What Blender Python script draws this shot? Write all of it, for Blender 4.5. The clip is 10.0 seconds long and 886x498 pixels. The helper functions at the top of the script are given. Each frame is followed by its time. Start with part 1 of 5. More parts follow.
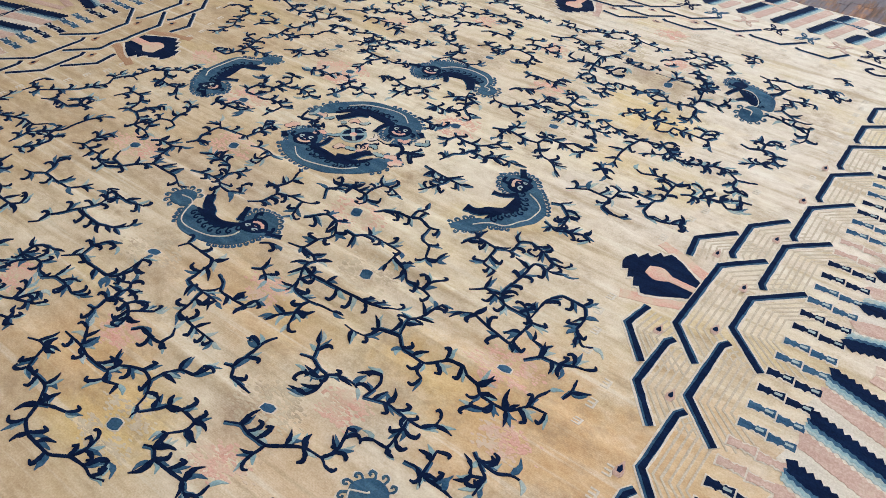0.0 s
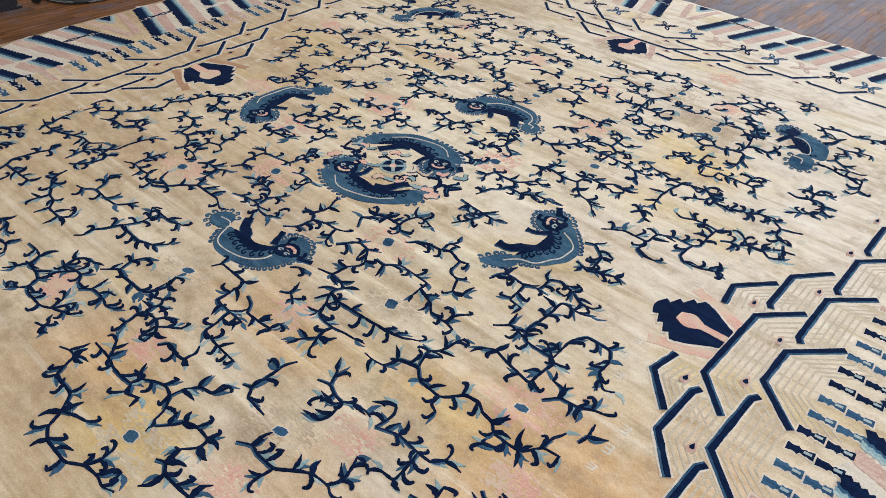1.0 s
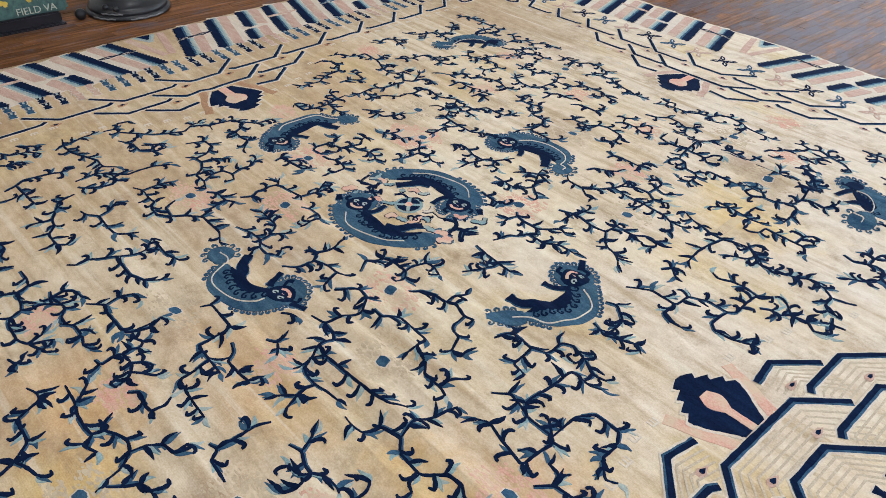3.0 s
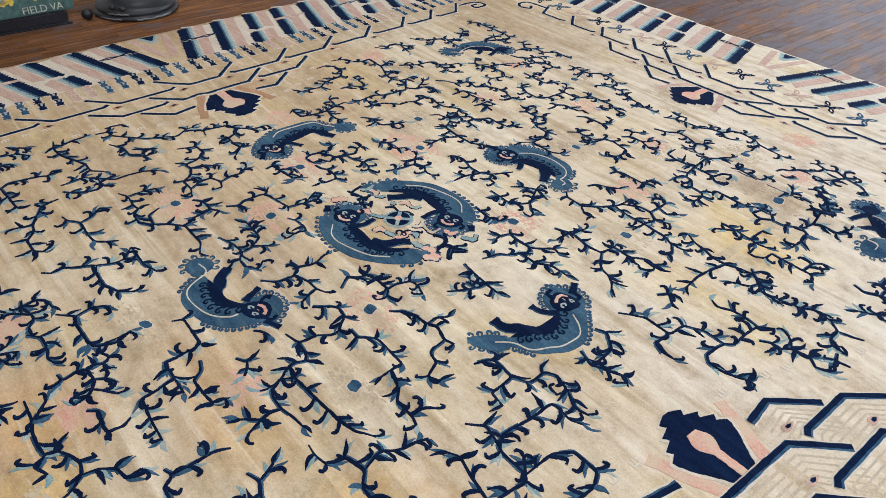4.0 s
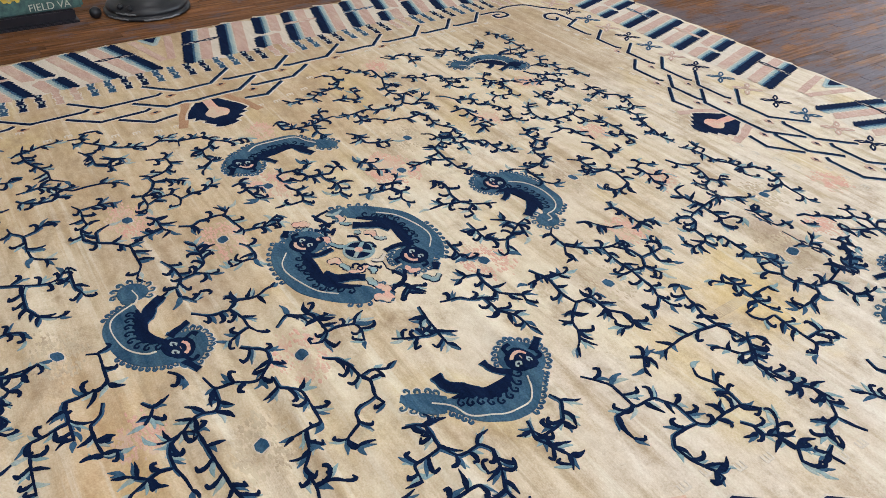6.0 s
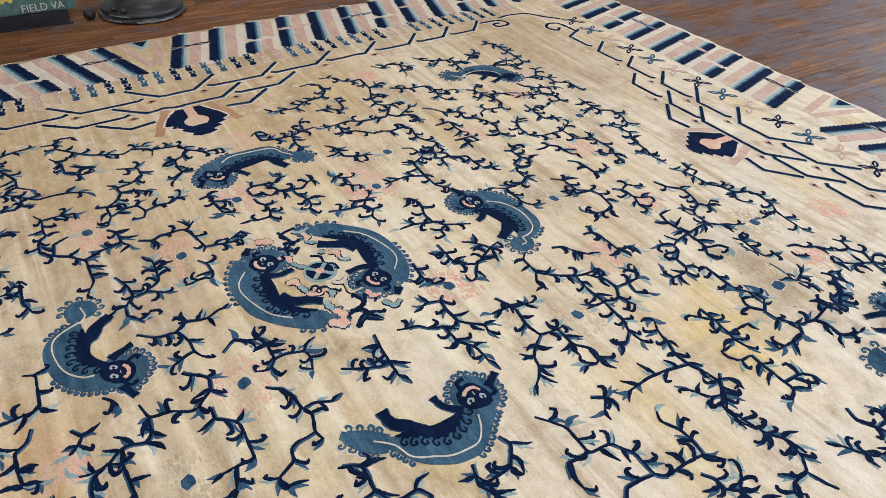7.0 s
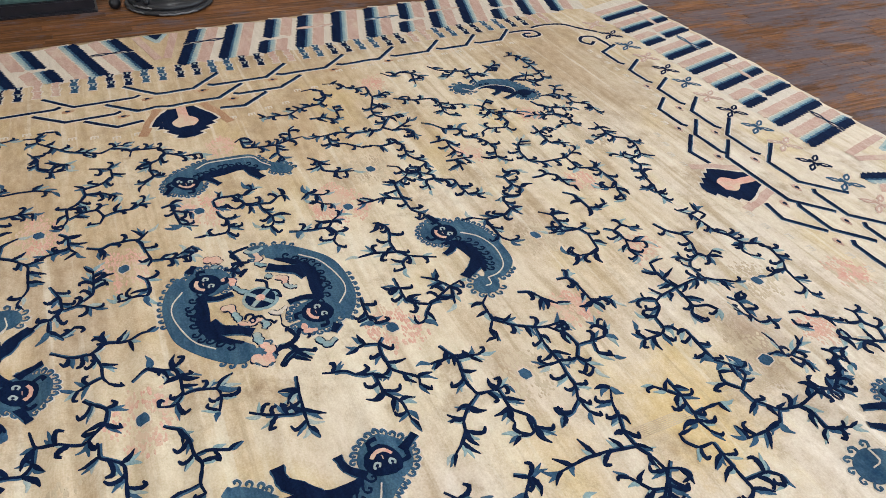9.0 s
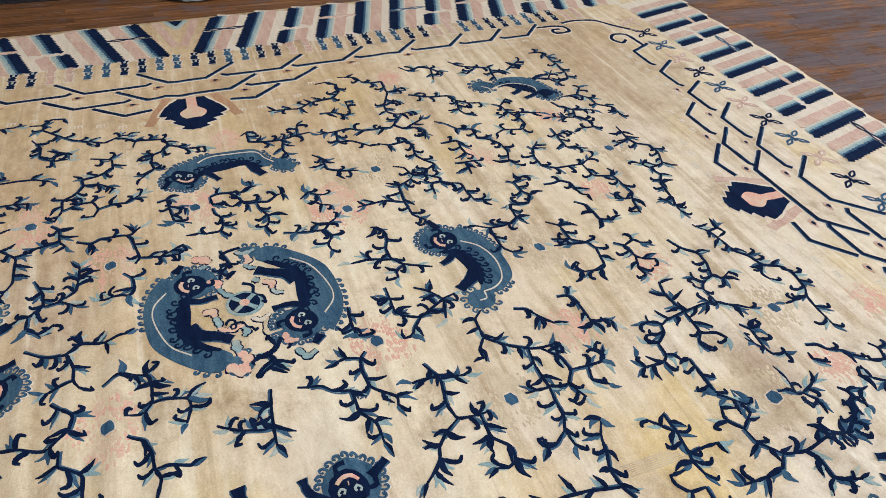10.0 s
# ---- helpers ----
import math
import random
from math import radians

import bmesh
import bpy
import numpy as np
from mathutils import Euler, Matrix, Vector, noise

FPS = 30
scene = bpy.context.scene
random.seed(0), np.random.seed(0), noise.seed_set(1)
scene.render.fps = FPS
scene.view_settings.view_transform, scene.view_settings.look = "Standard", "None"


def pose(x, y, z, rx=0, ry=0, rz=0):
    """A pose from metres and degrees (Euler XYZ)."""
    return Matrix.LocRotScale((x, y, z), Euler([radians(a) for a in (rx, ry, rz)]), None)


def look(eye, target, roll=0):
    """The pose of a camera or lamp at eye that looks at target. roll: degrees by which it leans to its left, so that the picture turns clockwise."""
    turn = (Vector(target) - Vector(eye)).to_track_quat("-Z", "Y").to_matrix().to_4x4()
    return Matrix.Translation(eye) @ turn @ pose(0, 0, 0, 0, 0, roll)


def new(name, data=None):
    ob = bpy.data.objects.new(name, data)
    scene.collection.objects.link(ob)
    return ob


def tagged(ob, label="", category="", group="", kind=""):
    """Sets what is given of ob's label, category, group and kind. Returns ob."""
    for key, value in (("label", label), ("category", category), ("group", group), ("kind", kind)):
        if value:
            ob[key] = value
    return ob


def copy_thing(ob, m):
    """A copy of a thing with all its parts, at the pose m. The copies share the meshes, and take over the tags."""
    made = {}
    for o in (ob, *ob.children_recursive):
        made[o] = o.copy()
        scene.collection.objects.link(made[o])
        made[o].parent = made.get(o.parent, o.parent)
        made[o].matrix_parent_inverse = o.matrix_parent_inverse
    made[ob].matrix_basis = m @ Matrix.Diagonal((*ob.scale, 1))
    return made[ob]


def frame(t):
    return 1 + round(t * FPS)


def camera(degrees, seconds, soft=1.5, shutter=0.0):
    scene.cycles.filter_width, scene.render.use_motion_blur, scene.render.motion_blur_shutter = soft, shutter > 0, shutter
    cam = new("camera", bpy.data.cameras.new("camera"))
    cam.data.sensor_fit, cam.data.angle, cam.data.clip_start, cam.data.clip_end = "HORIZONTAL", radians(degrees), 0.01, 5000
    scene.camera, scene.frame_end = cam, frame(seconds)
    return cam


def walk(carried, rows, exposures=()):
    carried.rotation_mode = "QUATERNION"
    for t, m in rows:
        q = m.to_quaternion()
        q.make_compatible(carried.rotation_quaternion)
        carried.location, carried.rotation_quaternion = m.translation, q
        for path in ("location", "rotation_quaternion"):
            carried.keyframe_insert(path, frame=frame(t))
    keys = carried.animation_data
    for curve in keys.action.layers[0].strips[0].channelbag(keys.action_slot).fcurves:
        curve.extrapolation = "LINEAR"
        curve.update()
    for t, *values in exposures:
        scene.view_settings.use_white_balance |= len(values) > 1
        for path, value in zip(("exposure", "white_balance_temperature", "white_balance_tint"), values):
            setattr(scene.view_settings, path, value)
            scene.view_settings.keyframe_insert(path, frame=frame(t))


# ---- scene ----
cam = camera(60.8, 10.0, 0.75)
PATH = [
    (0, (-0.002, -0.068, 1.628), (-0.892, 1.2, 0.364), 3.4),
    (0.5, (0.041, -0.028, 1.63), (-0.932, 1.214, 0.402), 3.3),
    (1, (0.074, -0.005, 1.625), (-0.972, 1.208, 0.427), 2.9),
    (1.5, (0.071, 0.039, 1.619), (-1.022, 1.225, 0.436), 2.8),
    (2, (0.062, 0.118, 1.608), (-1.071, 1.278, 0.436), 2.6),
    (2.5, (0.049, 0.215, 1.604), (-1.111, 1.35, 0.436), 2.4),
    (4, (0.044, 0.48, 1.586), (-1.185, 1.544, 0.421), 2.6),
    (4.5, (0.063, 0.608, 1.579), (-1.193, 1.638, 0.412), 2.6),
    (5, (0.066, 0.705, 1.562), (-1.216, 1.701, 0.394), 2.7),
    (5.5, (0.038, 0.82, 1.549), (-1.269, 1.783, 0.381), 2.5),
    (7, (0.02, 1.176, 1.558), (-1.344, 2.055, 0.388), 2.7),
    (7.5, (0.062, 1.326, 1.564), (-1.323, 2.166, 0.391), 2.8),
    (8, (0.074, 1.432, 1.57), (-1.333, 2.228, 0.392), 2.9),
    (8.5, (0.035, 1.533, 1.563), (-1.393, 2.279, 0.378), 3.0),
    (9, (-0.018, 1.647, 1.565), (-1.466, 2.342, 0.373), 3.1),
    (9.5, (-0.069, 1.748, 1.558), (-1.531, 2.389, 0.354), 3.1),
    (10, (-0.089, 1.844, 1.56), (-1.56, 2.425, 0.336), 3.1),
]
# the clip's camera starts a little bluer and settles
BALANCE = [(0, 0.0, 6200, 11), (2.5, 0.0, 6230, 11), (5, 0.0, 6280, 11), (7, 0.0, 6400, 11), (10, 0.0, 6500, 11)]
walk(cam, [(t, look(eye, target, roll)) for t, eye, target, roll in PATH], BALANCE)


# ---- world and light ----
world = bpy.data.worlds.new("sky")
scene.world = world
world.use_nodes = True
wn = world.node_tree
sky = wn.nodes.new("ShaderNodeTexSky")
sky.sky_type, sky.sun_disc = "NISHITA", False
sky.sun_elevation, sky.sun_rotation = radians(38), radians(20)
wn.links.new(sky.outputs["Color"], wn.nodes["Background"].inputs["Color"])
wn.nodes["Background"].inputs["Strength"].default_value = 0.12


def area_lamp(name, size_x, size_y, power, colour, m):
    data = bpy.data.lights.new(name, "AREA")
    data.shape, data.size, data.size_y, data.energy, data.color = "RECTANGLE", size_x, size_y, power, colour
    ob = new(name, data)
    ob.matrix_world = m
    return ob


CX, CY = -1.88, 1.915          # the rug's middle in the world
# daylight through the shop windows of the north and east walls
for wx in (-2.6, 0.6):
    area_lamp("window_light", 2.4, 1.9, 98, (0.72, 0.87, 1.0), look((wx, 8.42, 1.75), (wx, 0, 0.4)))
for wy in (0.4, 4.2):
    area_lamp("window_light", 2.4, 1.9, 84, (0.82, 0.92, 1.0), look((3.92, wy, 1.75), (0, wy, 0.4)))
# unseen ceiling panels, assumed for a showroom and added as even fill
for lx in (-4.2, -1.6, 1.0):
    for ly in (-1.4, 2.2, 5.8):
        area_lamp("added_fill_light", 1.15, 0.28, 16.8, (0.935, 0.970, 1.0), pose(lx, ly, 3.13))


# ---- materials ----
def material(name, roughness=0.9, metallic=0.0):
    m = bpy.data.materials.new(name)
    m.use_nodes = True
    n = m.node_tree.nodes
    b = n["Principled BSDF"]
    b.inputs["Roughness"].default_value, b.inputs["Metallic"].default_value = roughness, metallic
    return m, n, m.node_tree.links, b


def noise_node(n, l, vec, scale, detail=3.0, rough=0.55):
    t = n.new("ShaderNodeTexNoise")
    t.inputs["Scale"].default_value, t.inputs["Detail"].default_value, t.inputs["Roughness"].default_value = scale, detail, rough
    l.new(vec, t.inputs["Vector"])
    return t.outputs["Fac"]


def stretched(n, l, vec, sx, sy, sz=1.0):
    t = n.new("ShaderNodeMapping")
    t.inputs["Scale"].default_value = (sx, sy, sz)
    l.new(vec, t.inputs["Vector"])
    return t.outputs["Vector"]


def ramp(n, l, fac, stops):
    t = n.new("ShaderNodeValToRGB")
    e = t.color_ramp.elements
    while len(e) < len(stops):
        e.new(0.5)
    for k, (p, c) in zip(e, stops):
        k.position, k.color = p, (*c, 1)
    l.new(fac, t.inputs["Fac"])
    return t.outputs["Color"]


def mix(n, l, fac, a, b, mode="MIX"):
    t = n.new("ShaderNodeMix")
    t.data_type, t.blend_type = "RGBA", mode
    for socket, value in ((t.inputs[0], fac), (t.inputs[6], a), (t.inputs[7], b)):
        if isinstance(value, (int, float)):
            socket.default_value = value
        elif isinstance(value, tuple):
            socket.default_value = (*value, 1)
        else:
            l.new(value, socket)
    return t.outputs[2]


def bump(n, l, b, height, strength, distance):
    t = n.new("ShaderNodeBump")
    t.inputs["Strength"].default_value, t.inputs["Distance"].default_value = strength, distance
    l.new(height, t.inputs["Height"])
    l.new(t.outputs["Normal"], b.inputs["Normal"])


def wool(name, dark, light, worn=None, wear=0.5):
    """Knotted wool pile: weft streaks, knot grain and a little wear."""
    m, n, l, b = material(name, 0.92)
    co = n.new("ShaderNodeTexCoord").outputs["Object"]
    streak = noise_node(n, l, stretched(n, l, co, 2.0, 14.0), 3.0, 4.0, 0.6)
    base = ramp(n, l, streak, [(0.3, dark), (0.72, light)])
    grain = noise_node(n, l, co, 170.0, 3.0)
    base = mix(n, l, 0.42, base, ramp(n, l, grain, [(0.32, (0.18, 0.18, 0.18)), (0.68, (0.85, 0.85, 0.85))]), "SOFT_LIGHT")
    if worn:
        w = ramp(n, l, noise_node(n, l, co, 9.0, 5.0, 0.7), [(0.62 - 0.22 * wear, (0, 0, 0)), (0.80 - 0.22 * wear, (wear, wear, wear))])
        base = mix(n, l, w, base, worn)
    l.new(base, b.inputs["Base Color"])
    b.inputs["Specular IOR Level"].default_value = 0.06
    b.inputs["Sheen Weight"].default_value = 0.0
    bump(n, l, b, grain, 0.5, 0.002)
    return m


def spread(n, l, value, near, far, strength):
    """Full strength up to near, none past far."""
    t = n.new("ShaderNodeMapRange")
    t.interpolation_type = "SMOOTHSTEP"
    t.inputs["From Min"].default_value, t.inputs["From Max"].default_value = near, far
    t.inputs["To Min"].default_value, t.inputs["To Max"].default_value = strength, 0.0
    l.new(value, t.inputs["Value"])
    return t.outputs[0]


# rust: stains, and the dimmer light of the near right put into colour
OCHRE_SPILL, RUST_SPILL_SHADE, BROWN_PATCH, PALE_PATCH = (0.64, 0.46, 0.20), (0.58, 0.36, 0.18), (0.36, 0.25, 0.17), (0.73, 0.64, 0.48)
SPILLS_AND_SHADE = (((0.92, 1.00, 0.30, 0.22), 0.75), ((1.12, -0.80, 0.30, 0.12), 0.75), ((0.50, -1.44, 0.22, 0.17), 0.80), ((0.88, 0.54, 0.20, 0.16), 0.35)), \
    (((0.22, -1.37, 0.30, 0.20), 0.60), ((0.42, -0.95, 0.40, 0.20), 0.45), ((1.32, -0.78, 0.42, 0.34), 0.75), ((1.75, -0.80, 0.45, 0.50), 0.60), ((0.95, -1.30, 0.35, 0.20), 0.40)), \
    (((0.74, -1.25, 0.13, 0.10), 0.70), ((0.06, -0.53, 0.30, 0.14), 0.45), ((-0.30, -0.60, 0.35, 0.20), 0.35), ((0.72, 1.38, 0.17, 0.13), 0.70), ((-0.05, 1.00, 0.22, 0.14), 0.40), ((0.55, 0.58, 0.10, 0.08), 0.45), ((0.30, -0.24, 0.22, 0.06), 0.40), ((-1.25, 1.95, 0.80, 0.50), 0.42), ((-1.9, 1.2, 0.40, 1.2), 0.25)), \
    (((0.38, 0.20, 0.40, 0.25), 0.42), ((-0.10, 0.30, 0.70, 0.45), 0.30), ((0.30, -0.45, 0.35, 0.22), 0.40), ((0.60, 0.42, 0.45, 0.14), 0.45), ((0.55, -0.30, 0.40, 0.14), 0.45))
SPILLS_AND_SHADE = [((*p, k), tone) for group, tone in zip(SPILLS_AND_SHADE, (OCHRE_SPILL, RUST_SPILL_SHADE, BROWN_PATCH, PALE_PATCH)) for p, k in group]


def field_wool():
    """The undyed ground of the rug: cream with tan abrash, ochre and brown stains, old creases with their light and
    shade in the colour.
    """
    m, n, l, b = material("cream_wool", 0.93)
    co = n.new("ShaderNodeTexCoord").outputs["Object"]
    broad = noise_node(n, l, stretched(n, l, co, 0.8, 1.3), 1.0, 4.0, 0.6)
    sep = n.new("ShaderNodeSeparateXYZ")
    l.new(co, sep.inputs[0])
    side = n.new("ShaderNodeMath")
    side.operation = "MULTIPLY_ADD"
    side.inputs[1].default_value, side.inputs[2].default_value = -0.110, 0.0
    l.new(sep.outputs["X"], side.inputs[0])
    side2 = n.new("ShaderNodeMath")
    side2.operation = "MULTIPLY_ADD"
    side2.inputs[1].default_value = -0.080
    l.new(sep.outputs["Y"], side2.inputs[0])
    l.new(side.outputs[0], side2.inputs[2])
    # abrash by place and noise; cool window light tints the pale end's colour
    age_and_light = n.new("ShaderNodeMath")
    age_and_light.operation = "ADD"
    l.new(side2.outputs[0], age_and_light.inputs[0])
    l.new(broad, age_and_light.inputs[1])
    base = ramp(n, l, age_and_light.outputs[0], [(0.26, (0.662, 0.568, 0.462)), (0.46, (0.632, 0.520, 0.378)), (0.62, (0.555, 0.425, 0.278)), (0.80, (0.445, 0.315, 0.192))])
    streak = noise_node(n, l, stretched(n, l, co, 1.3, 5.5), 3.0, 5.0, 0.65)
    base = mix(n, l, 0.50, base, ramp(n, l, streak, [(0.30, (0.30, 0.28, 0.24)), (0.7, (0.72, 0.72, 0.73))]), "SOFT_LIGHT")
    # brown streaks, with crease shade and ridge highlights put into the colour
    fold_shading = noise_node(n, l, stretched(n, l, co, 0.55, 5.5), 2.6, 3.0, 0.5)
    base = mix(n, l, ramp(n, l, fold_shading, [(0.53, (0, 0, 0)), (0.67, (0.66, 0.66, 0.66))]), base, (0.42, 0.305, 0.18))
    base = mix(n, l, ramp(n, l, fold_shading, [(0.30, (0.42, 0.42, 0.42)), (0.45, (0, 0, 0))]), base, (0.70, 0.62, 0.46))
    ochre = ramp(n, l, noise_node(n, l, stretched(n, l, co, 1.0, 1.5), 1.9, 3.0), [(0.54, (0, 0, 0)), (0.70, (0.62, 0.62, 0.62))])
    base = mix(n, l, ochre, base, (0.60, 0.455, 0.225))
    # ragged stain and tone patches, near-right light falloff painted in: place, reach and strength
    ragged = noise_node(n, l, co, 5.0, 6.0, 0.7)
    for (u, v, ru, rv, strength), tone in SPILLS_AND_SHADE:
        off = n.new("ShaderNodeMapping")
        off.vector_type = "POINT"
        off.inputs["Location"].default_value, off.inputs["Scale"].default_value = (-u / ru, -v / rv, 0), (1 / ru, 1 / rv, 0)
        l.new(co, off.inputs["Vector"])
        far = n.new("ShaderNodeVectorMath")
        far.operation = "LENGTH"
        l.new(off.outputs["Vector"], far.inputs[0])
        edge = n.new("ShaderNodeMath")
        edge.operation = "MULTIPLY_ADD"
        edge.inputs[1].default_value = 1.9
        l.new(ragged, edge.inputs[0])
        l.new(far.outputs["Value"], edge.inputs[2])
        base = mix(n, l, spread(n, l, edge.outputs[0], 1.15, 2.15, strength), base, tone)
    # narrower creases: shaded flank and lit ridge painted as colour
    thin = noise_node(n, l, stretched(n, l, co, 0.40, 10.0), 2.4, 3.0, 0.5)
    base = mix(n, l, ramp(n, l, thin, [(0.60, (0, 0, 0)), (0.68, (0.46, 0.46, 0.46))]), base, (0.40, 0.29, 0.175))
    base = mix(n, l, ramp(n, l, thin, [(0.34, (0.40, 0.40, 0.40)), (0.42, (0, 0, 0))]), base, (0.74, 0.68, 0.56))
    blot = ramp(n, l, noise_node(n, l, co, 3.7, 8.0, 0.74), [(0.52, (0, 0, 0)), (0.68, (0.78, 0.78, 0.78))])
    base = mix(n, l, blot, base, (0.37, 0.265, 0.170))
    mottle = noise_node(n, l, stretched(n, l, co, 1.0, 1.6), 17.0, 7.0, 0.72)
    base = mix(n, l, 0.72, base, ramp(n, l, mottle, [(0.32, (0.30, 0.29, 0.28)), (0.68, (0.70, 0.70, 0.70))]), "SOFT_LIGHT")
    specks = ramp(n, l, noise_node(n, l, co, 46.0, 4.0, 0.7), [(0.66, (0, 0, 0)), (0.75, (0.5, 0.5, 0.5))])
    base = mix(n, l, specks, base, (0.30, 0.21, 0.14))
    grain = noise_node(n, l, co, 190.0, 2.0)
    base = mix(n, l, 0.45, base, ramp(n, l, grain, [(0.3, (0.28, 0.28, 0.28)), (0.7, (0.74, 0.74, 0.74))]), "SOFT_LIGHT")
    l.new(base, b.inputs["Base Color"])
    b.inputs["Specular IOR Level"].default_value = 0.06
    b.inputs["Sheen Weight"].default_value = 0.0
    weave = n.new("ShaderNodeTexWave")
    weave.bands_direction = "Y"
    weave.inputs["Scale"].default_value, weave.inputs["Distortion"].default_value, weave.inputs["Detail"].default_value = 62.0, 1.6, 2.0
    l.new(co, weave.inputs["Vector"])
    both = n.new("ShaderNodeMath")
    both.operation = "MULTIPLY_ADD"
    both.inputs[1].default_value = 0.12
    l.new(weave.outputs["Fac"], both.inputs[0])
    l.new(grain, both.inputs[2])
    bump(n, l, b, both.outputs[0], 0.55, 0.002)
    return m


def wood(name, stops, rough=0.50, coat=0.0):
    m, n, l, b = material(name, rough)
    co = n.new("ShaderNodeTexCoord").outputs["Object"]
    info = n.new("ShaderNodeObjectInfo").outputs["Random"]
    shift = n.new("ShaderNodeVectorMath")
    shift.operation = "ADD"
    l.new(co, shift.inputs[0])
    spread = n.new("ShaderNodeMath")
    spread.operation = "MULTIPLY"
    spread.inputs[1].default_value = 37.0
    l.new(info, spread.inputs[0])
    l.new(spread.outputs[0], shift.inputs[1])
    v = shift.outputs[0]
    grain = noise_node(n, l, stretched(n, l, v, 26.0, 1.3), 2.2, 6.0, 0.65)
    base = ramp(n, l, grain, stops)
    island = n.new("ShaderNodeNewGeometry").outputs["Random Per Island"]
    pick = n.new("ShaderNodeMath")
    pick.operation = "ADD"
    l.new(info, pick.inputs[0])
    l.new(island, pick.inputs[1])
    wrap = n.new("ShaderNodeMath")
    wrap.operation = "FRACT"
    l.new(pick.outputs[0], wrap.inputs[0])
    tone = ramp(n, l, wrap.outputs[0], [(0.0, (0.52, 0.47, 0.45)), (0.35, (0.80, 0.74, 0.70)), (0.7, (1.0, 0.94, 0.88)), (1.0, (1.22, 1.08, 0.95))])
    base = mix(n, l, 1.0, base, tone, "MULTIPLY")
    world_co = n.new("ShaderNodeNewGeometry").outputs["Position"]
    wear = noise_node(n, l, stretched(n, l, world_co, 2.6, 1.0), 2.4, 8.0, 0.75)
    part_xyz = n.new("ShaderNodeSeparateXYZ")
    l.new(world_co, part_xyz.inputs[0])
    # greyer towards +Y: wear, with far window sheen put into the colour
    wear_sheen = n.new("ShaderNodeMapRange")
    wear_sheen.inputs["From Min"].default_value, wear_sheen.inputs["From Max"].default_value = 2.6, 5.4
    wear_sheen.inputs["To Min"].default_value, wear_sheen.inputs["To Max"].default_value = -0.03, 0.075
    l.new(part_xyz.outputs["Y"], wear_sheen.inputs["Value"])
    sum_ = n.new("ShaderNodeMath")
    sum_.operation = "ADD"
    l.new(wear, sum_.inputs[0])
    l.new(wear_sheen.outputs[0], sum_.inputs[1])
    # scratches; their pale streaks also carry whitish window glare as colour
    scratch_glare = noise_node(n, l, stretched(n, l, world_co, 11.0, 2.0), 2.4, 9.0, 0.82)
    base = mix(n, l, ramp(n, l, sum_.outputs[0], [(0.50, (0, 0, 0)), (0.60, (0.80, 0.80, 0.80))]), base, (0.118, 0.097, 0.108))
    base = mix(n, l, ramp(n, l, scratch_glare, [(0.55, (0, 0, 0)), (0.68, (0.75, 0.75, 0.75))]), base, (0.205, 0.178, 0.190))
    base = mix(n, l, ramp(n, l, scratch_glare, [(0.32, (0.85, 0.85, 0.85)), (0.46, (0, 0, 0))]), base, (0.040, 0.022, 0.016))
    l.new(base, b.inputs["Base Color"])
    r = n.new("ShaderNodeMapRange")
    r.inputs["To Min"].default_value, r.inputs["To Max"].default_value = rough - 0.12, rough + 0.22
    l.new(wear, r.inputs["Value"])
    l.new(r.outputs[0], b.inputs["Roughness"])
    b.inputs["Specular IOR Level"].default_value = 0.09
    bump(n, l, b, grain, 0.25, 0.002)
    return m


def plain(name, a, b_, rough, scale=6.0, metallic=0.0, rel=0.1, dist=0.002):
    m, n, l, b = material(name, rough, metallic)
    co = n.new("ShaderNodeTexCoord").outputs["Object"]
    f = noise_node(n, l, co, scale, 6.0, 0.65)
    l.new(ramp(n, l, f, [(0.3, a), (0.7, b_)]), b.inputs["Base Color"])
    bump(n, l, b, f, rel, dist)
    return m


CREAM = field_wool()
NAVY = wool("navy_wool", (0.0022, 0.0065, 0.026), (0.0050, 0.0150, 0.050))
BLUE = wool("mid_blue_wool", (0.018, 0.054, 0.115), (0.056, 0.125, 0.195))
PALE = wool("pale_blue_wool", (0.17, 0.275, 0.31), (0.29, 0.39, 0.39), (0.55, 0.45, 0.30))
MIST = wool("misty_blue_wool", (0.30, 0.37, 0.37), (0.42, 0.45, 0.41))
PINK = wool("salmon_wool", (0.45, 0.285, 0.225), (0.56, 0.395, 0.325), (0.62, 0.52, 0.40))
FADED = wool("faded_rose_wool", (0.62, 0.32, 0.245), (0.65, 0.41, 0.325), (0.60, 0.49, 0.35), 0.8)
IVORY = wool("ivory_wool", (0.555, 0.475, 0.385), (0.66, 0.585, 0.49))
TAN = wool("tan_wool", (0.36, 0.20, 0.115), (0.45, 0.27, 0.165))
RIB = wool("beige_rib_wool", (0.47, 0.385, 0.285), (0.54, 0.455, 0.345))
STAIN = wool("brown_stained_wool", (0.42, 0.315, 0.215), (0.50, 0.40, 0.285), (0.58, 0.48, 0.34), 1.0)
MOTTLE = wool("mottled_blue_wool", (0.022, 0.064, 0.120), (0.070, 0.140, 0.195), (0.012, 0.034, 0.085), 0.6)
WOOLS = [CREAM, NAVY, BLUE, PALE, MIST, PINK, FADED, IVORY, TAN, RIB, STAIN, MOTTLE]
K = {"cream": 0, "navy": 1, "blue": 2, "pale": 3, "mist": 4, "pink": 5, "faded": 6, "ivory": 7, "tan": 8, "rib": 9, "stain": 10, "mottle": 11}
OAK = wood("worn_oak", [(0.30, (0.070, 0.031, 0.013)), (0.5, (0.18, 0.080, 0.033)), (0.70, (0.32, 0.152, 0.063))])
GAP = plain("floor_gap", (0.050, 0.036, 0.032), (0.10, 0.076, 0.070), 0.9)
